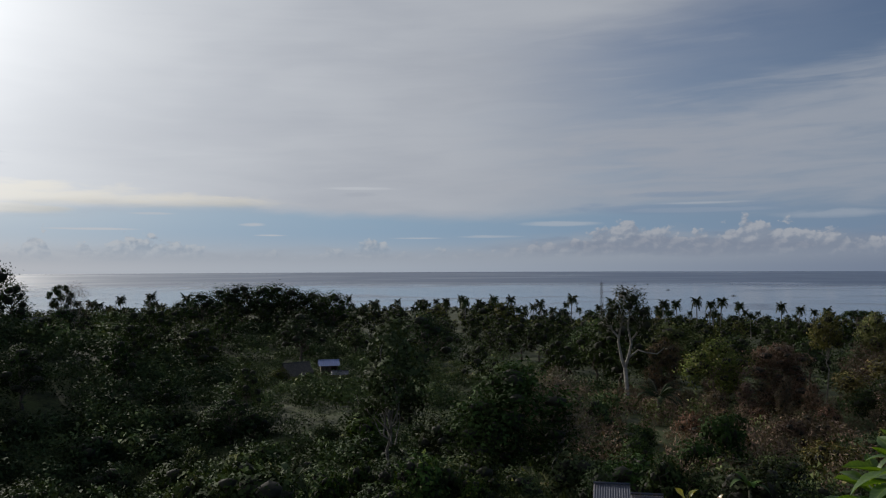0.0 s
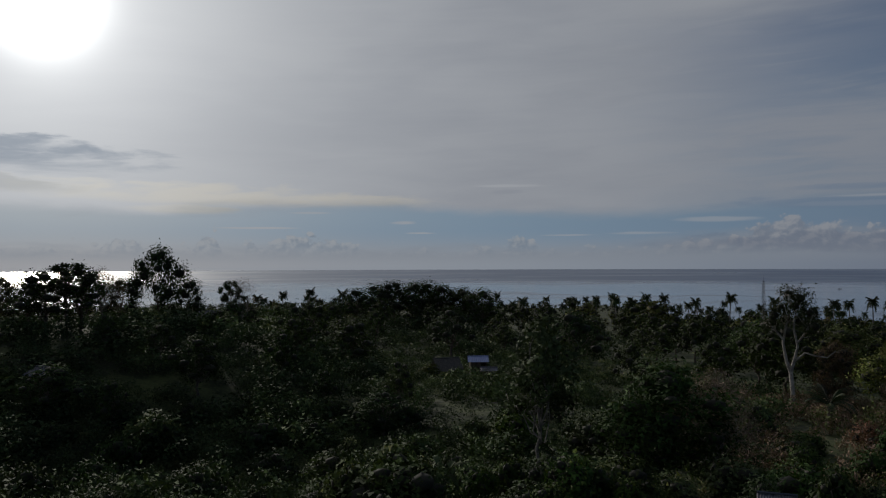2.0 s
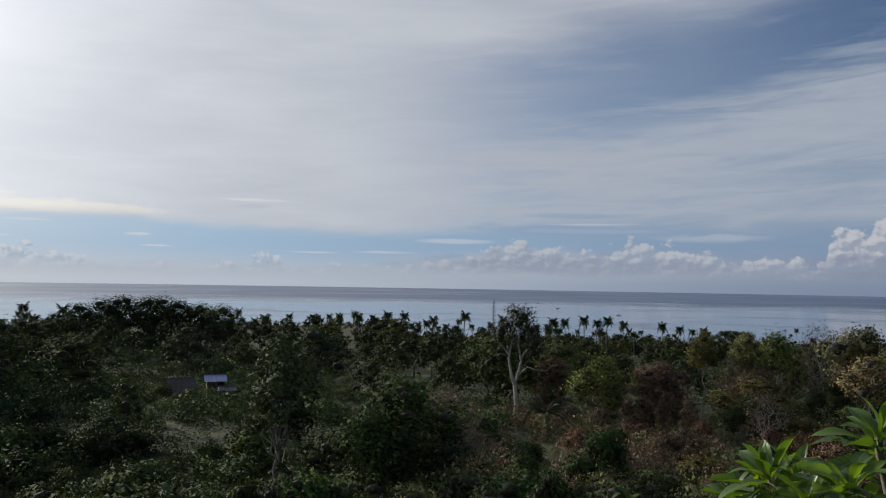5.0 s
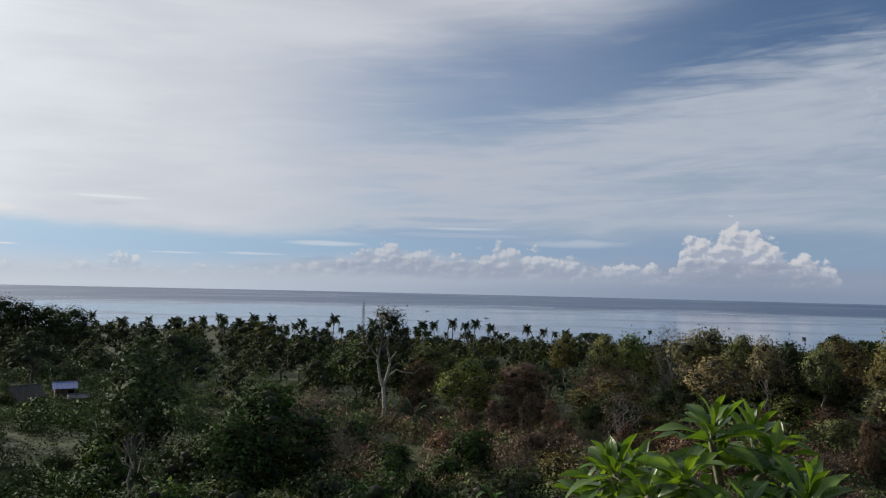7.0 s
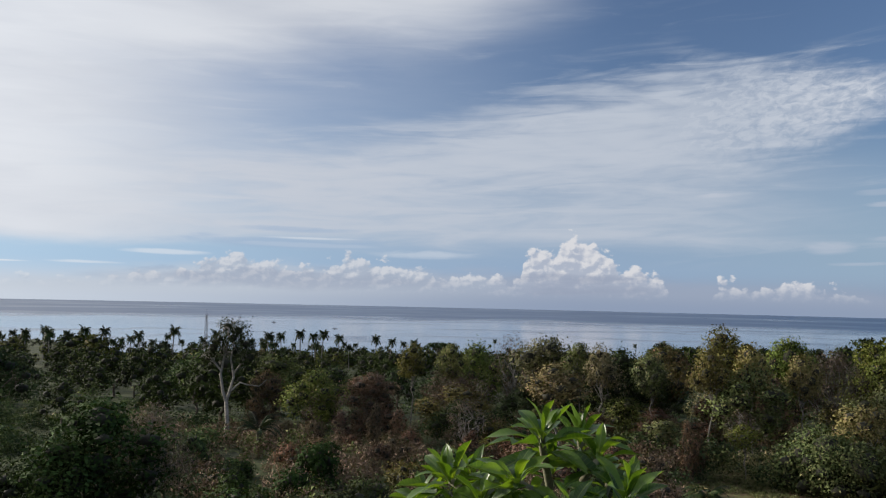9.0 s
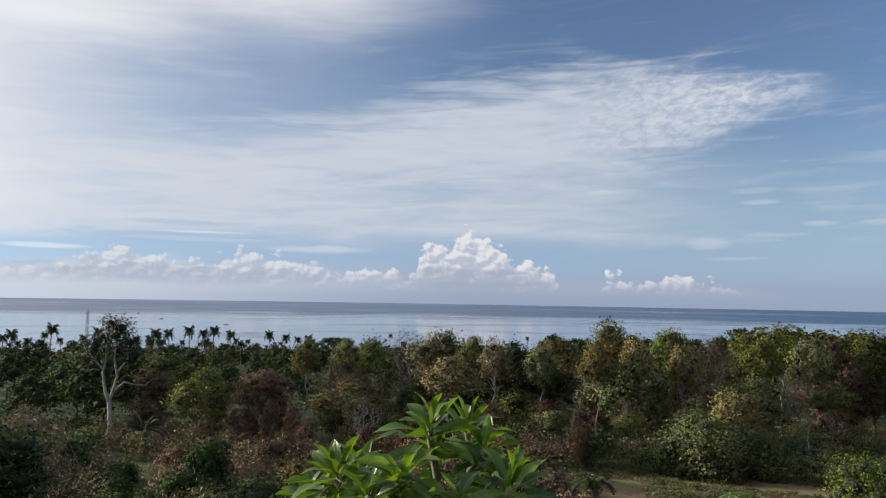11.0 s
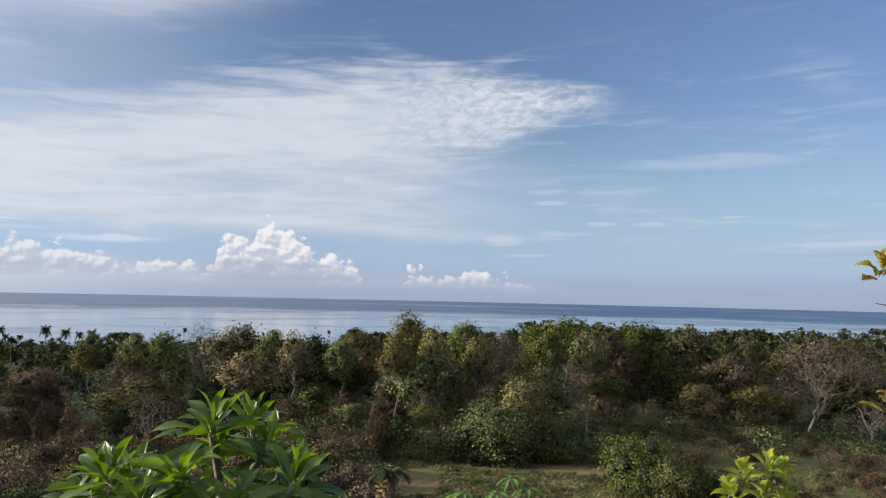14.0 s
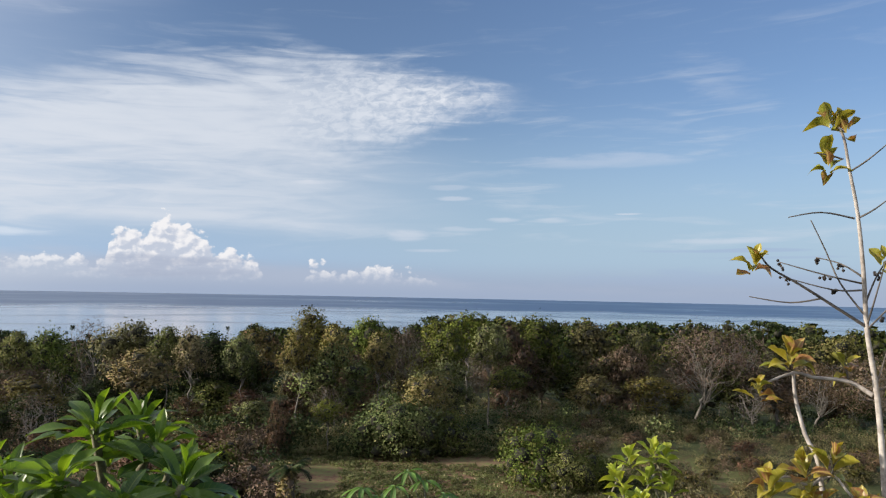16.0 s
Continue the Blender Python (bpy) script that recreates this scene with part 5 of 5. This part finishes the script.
# ---- huts, shed, mast and boats ----
def metal_material(name, color, rust):
    mat, tree, out = blank(name)
    v = local(tree)
    n, m = cloudy(tree, v, 1.6, 6, 0.65), cloudy(tree, v, 9.0, 4)
    surface(tree, out, blend(tree, (n * 0.75 + m * 0.25).rise(0.52, 0.68) * 0.7, color, rust), 0.5, m, 0.1, 0.3)
    return mat


TIN = metal_material("tin", (0.07, 0.075, 0.10), (0.16, 0.10, 0.07))
BLUE_TIN = metal_material("blue_tin", (0.24, 0.28, 0.46), (0.20, 0.20, 0.28))
BOARD = barky("board", (0.07, 0.05, 0.035), (0.17, 0.12, 0.085), 2.0)
THATCH = barky("thatch", (0.045, 0.040, 0.035), (0.12, 0.105, 0.085), 4.0)
STEEL = metal_material("steel", (0.06, 0.05, 0.05), (0.09, 0.05, 0.04))
HULL = barky("hull_paint", (0.45, 0.46, 0.48), (0.7, 0.7, 0.7), 1.0)


def box(sx, sy, sz, cx=0.0, cy=0.0, cz=0.0):
    v = [(cx + sx / 2 * i, cy + sy / 2 * j, cz + sz / 2 * k) for i in (-1, 1) for j in (-1, 1) for k in (-1, 1)]
    return v, [(0, 1, 3, 2), (4, 6, 7, 5), (0, 4, 5, 1), (2, 3, 7, 6), (0, 2, 6, 4), (1, 5, 7, 3)]


def corrugated(width, depth, pitch=0.076, amp=0.012, thick=0.004):
    """A sheet of corrugated roofing in x by y, with its thickness."""
    n = max(8, int(width / pitch * 4))
    verts, faces = [], []
    for j, y in enumerate((-depth / 2, depth / 2)):
        for layer in (0.0, -thick):
            for i in range(n + 1):
                x = width * (i / n - 0.5)
                verts.append((x, y, amp * math.sin(2 * math.pi * x / pitch) + layer))
    m = n + 1
    for i in range(n):
        faces.append((i, i + 1, 2 * m + i + 1, 2 * m + i))
        faces.append((m + i, 3 * m + i, 3 * m + i + 1, m + i + 1))
        faces.append((i, m + i, m + i + 1, i + 1))
        faces.append((2 * m + i, 2 * m + i + 1, 3 * m + i + 1, 3 * m + i))
    return verts, faces


def moved(piece, m):
    return [m @ Vector(p) for p in piece[0]], piece[1]


def hut(name, label, a, d, turn, w, dp, wall_h, rise, roof_mat, wall_mat, sheet_pitch=0.3, over=0.4):
    """A small house: posts and board walls with a door and a window, and a pitched roof of two slopes."""
    root = tagged(new(name), label, "house")
    root.matrix_basis = Matrix.Translation(at(a, d)) @ pose(0, 0, 0, 0, 0, turn)
    for sx in (-1, 1):
        solid("wall", *box(0.08, dp, wall_h + 0.6, sx * w / 2, 0, wall_h / 2 - 0.3), wall_mat, root)
        gable = [(sx * w / 2 + t, y, z) for t in (-0.04, 0.04) for y, z in ((-dp / 2, wall_h), (dp / 2, wall_h), (0, wall_h + rise))]
        solid("gable", gable, [(0, 1, 2), (3, 5, 4), (0, 3, 4, 1), (1, 4, 5, 2), (2, 5, 3, 0)], wall_mat, root)
    solid("wall", *box(w - 0.08, 0.08, wall_h + 0.6, 0, dp / 2 - 0.04, wall_h / 2 - 0.3), wall_mat, root)
    front = [box(w * 0.30, 0.08, wall_h + 0.6, -w * 0.35 + 0.02, -dp / 2 + 0.04, wall_h / 2 - 0.3), box(w * 0.34, 0.08, 0.9 + 0.6, w * 0.33 - 0.02, -dp / 2 + 0.04, 0.15),
             box(w * 0.34, 0.08, 0.3, w * 0.33 - 0.02, -dp / 2 + 0.04, wall_h - 0.15), box(w * 0.36 - 0.04, 0.08, 0.2, 0 - 0.02, -dp / 2 + 0.04, wall_h - 0.1)]
    solid("wall", *joined(front), wall_mat, root)
    solid("door", *box(w * 0.30, 0.05, wall_h - 0.24, -0.02, -dp / 2 + 0.10, (wall_h - 0.24) / 2), BOARD, root)
    run = math.hypot(dp / 2 + over, rise * (dp / 2 + over) / (dp / 2))
    tilt = math.degrees(math.atan2(rise, dp / 2))
    for s in (-1, 1):
        m = Matrix.Translation((0, s * (dp / 4 + over / 2), wall_h + rise / 2 - over * rise / dp + 0.05)) @ pose(0, 0, 0, -s * tilt)
        solid("roof", *moved(corrugated(w + 2 * over, run, sheet_pitch, 0.03, 0.02), m), roof_mat, root)
    solid("ridge", *tube([(-w / 2 - over, 0, wall_h + rise + 0.07), (w / 2 + over, 0, wall_h + rise + 0.07)], [0.09, 0.09], 6), roof_mat, root)
    return root


hut("house", "small wooden house with a faded blue metal roof", -8.3, 125, 12, 2.5, 2.6, 1.9, 0.55, BLUE_TIN, BOARD)
hut("house", "low hut with a dark weathered thatch roof", -10.6, 121, 35, 3.6, 3.2, 1.1, 1.5, THATCH, BOARD)
hut("house", "little lean hut beside the house with tin roof", -7.5, 119, 5, 1.8, 1.6, 1.2, 0.3, TIN, BOARD)
hut("house", "hut with a rusty tin roof on the wooded slope", -37.6, 82, -20, 2.2, 2.2, 1.5, 0.5, TIN, BOARD)
hut("house", "distant pale-roofed hut on the ridge among trees", -27.4, 128, 15, 2.6, 2.6, 1.9, 0.7, TIN, BOARD)


def shed():
    root = tagged(new("shed"), "low shed with grey corrugated tin roofing and pipes", "shed")
    root.matrix_basis = Matrix.Translation(at(12.0, 25.0, -0.22)) @ pose(0, 0, 0, 0, 0, -12)
    for x, w, z, dp in ((0.0, 1.1, 1.93, 2.2), (1.05, 1.0, 1.66, 2.0)):
        solid("roof_sheet", *moved(corrugated(w, dp, 0.076, 0.010, 0.004), Matrix.Translation((x, -dp / 2 + 0.1, z - 0.18)) @ pose(0, 0, 0, 10, 0, 0)), TIN, root)
        solid("ridge_pipe", *tube([(x - w / 2, 0.08, z + 0.04), (x + w / 2, 0.08, z + 0.05)], [0.035, 0.035], 8), TIN, root, True)
    for x in (-0.5, 0.5, 1.5):
        for y in (-1.8, 0.05):
            solid("post", *tube([(x, y, -0.4), (x, y, 1.3 if y < 0 else 1.5)], [0.05, 0.05], 8), BOARD, root)
    solid("beam", *box(2.1, 0.08, 0.1, 0.5, 0.05, 1.45), BOARD, root)
    solid("wall", *box(2.1, 0.06, 1.4, 0.5, 0.16, 0.6), BOARD, root)


shed()


def mast():
    root = tagged(new("radio_mast"), "slim steel lattice mast standing among coconut palms", "mast")
    foot = at(11.4, 420)
    top = EYE + 420 * math.tan(radians(-1.25))
    root.matrix_basis = Matrix.Translation(foot)
    h, w0, w1 = top - foot.z, 1.3, 0.55
    corner = lambda k, z: Vector((math.cos(k * math.pi / 2) * (w0 + (w1 - w0) * z / h), math.sin(k * math.pi / 2) * (w0 + (w1 - w0) * z / h), z))
    for k in range(4):
        solid("leg", *tube([corner(k, -0.5), corner(k, h)], [0.09, 0.07], 5), STEEL, root)
    steps = 12
    for i in range(steps):
        z0, z1 = h * i / steps, h * (i + 1) / steps
        for k in range(4):
            solid("brace", *tube([corner(k, z0), corner(k + 1, z1)], [0.045, 0.045], 4), STEEL, root)
    solid("antenna", *tube([(0, 0, h), (0, 0, h + 2.4)], [0.05, 0.03], 5), STEEL, root)


mast()


def boat(a, d, turn, label):
    root = tagged(new("boat"), label, "boat", "boats off the shore")
    root.matrix_basis = Matrix.Translation((d * math.sin(radians(a)), d * math.cos(radians(a)), 0)) @ pose(0, 0, 0, 0, 0, turn)
    verts, faces = [], []
    for i in range(9):
        s = i / 8 * 2 - 1
        w, x, lift = 0.55 * (1 - s ** 4), 3.6 * s, 0.35 * s * s
        verts += [(x, -w, 0.55 + lift), (x, -w * 0.6, -0.1), (x, w * 0.6, -0.1), (x, w, 0.55 + lift), (x, w * 0.8, 0.5 + lift), (x, w * 0.4, 0.1), (x, -w * 0.4, 0.1), (x, -w * 0.8, 0.5 + lift)]
    for i in range(8):
        for k in range(8):
            faces.append((i * 8 + k, i * 8 + (k + 1) % 8, i * 8 + 8 + (k + 1) % 8, i * 8 + 8 + k))
    solid("hull", verts, faces, HULL, root, True)
    for y in (-2.2, 2.2):
        solid("outrigger", *tube([(-2.4, y, 0.12), (2.6, y, 0.12)], [0.08, 0.06], 6), HULL, root, True)
    for x in (-1.2, 1.4):
        solid("spar", *tube([(x, -2.2, 0.16), (x, 0, 0.75), (x, 2.2, 0.16)], [0.05, 0.06, 0.05], 5), BOARD, root)
    solid("cabin", *box(1.6, 0.8, 0.8, -0.4, 0, 0.9), BOARD, root)


boat(16.0, 1290, 20, "small pale outrigger boat on the calm sea")
boat(20.3, 1060, -35, "small outrigger boat lying off the palm shore")
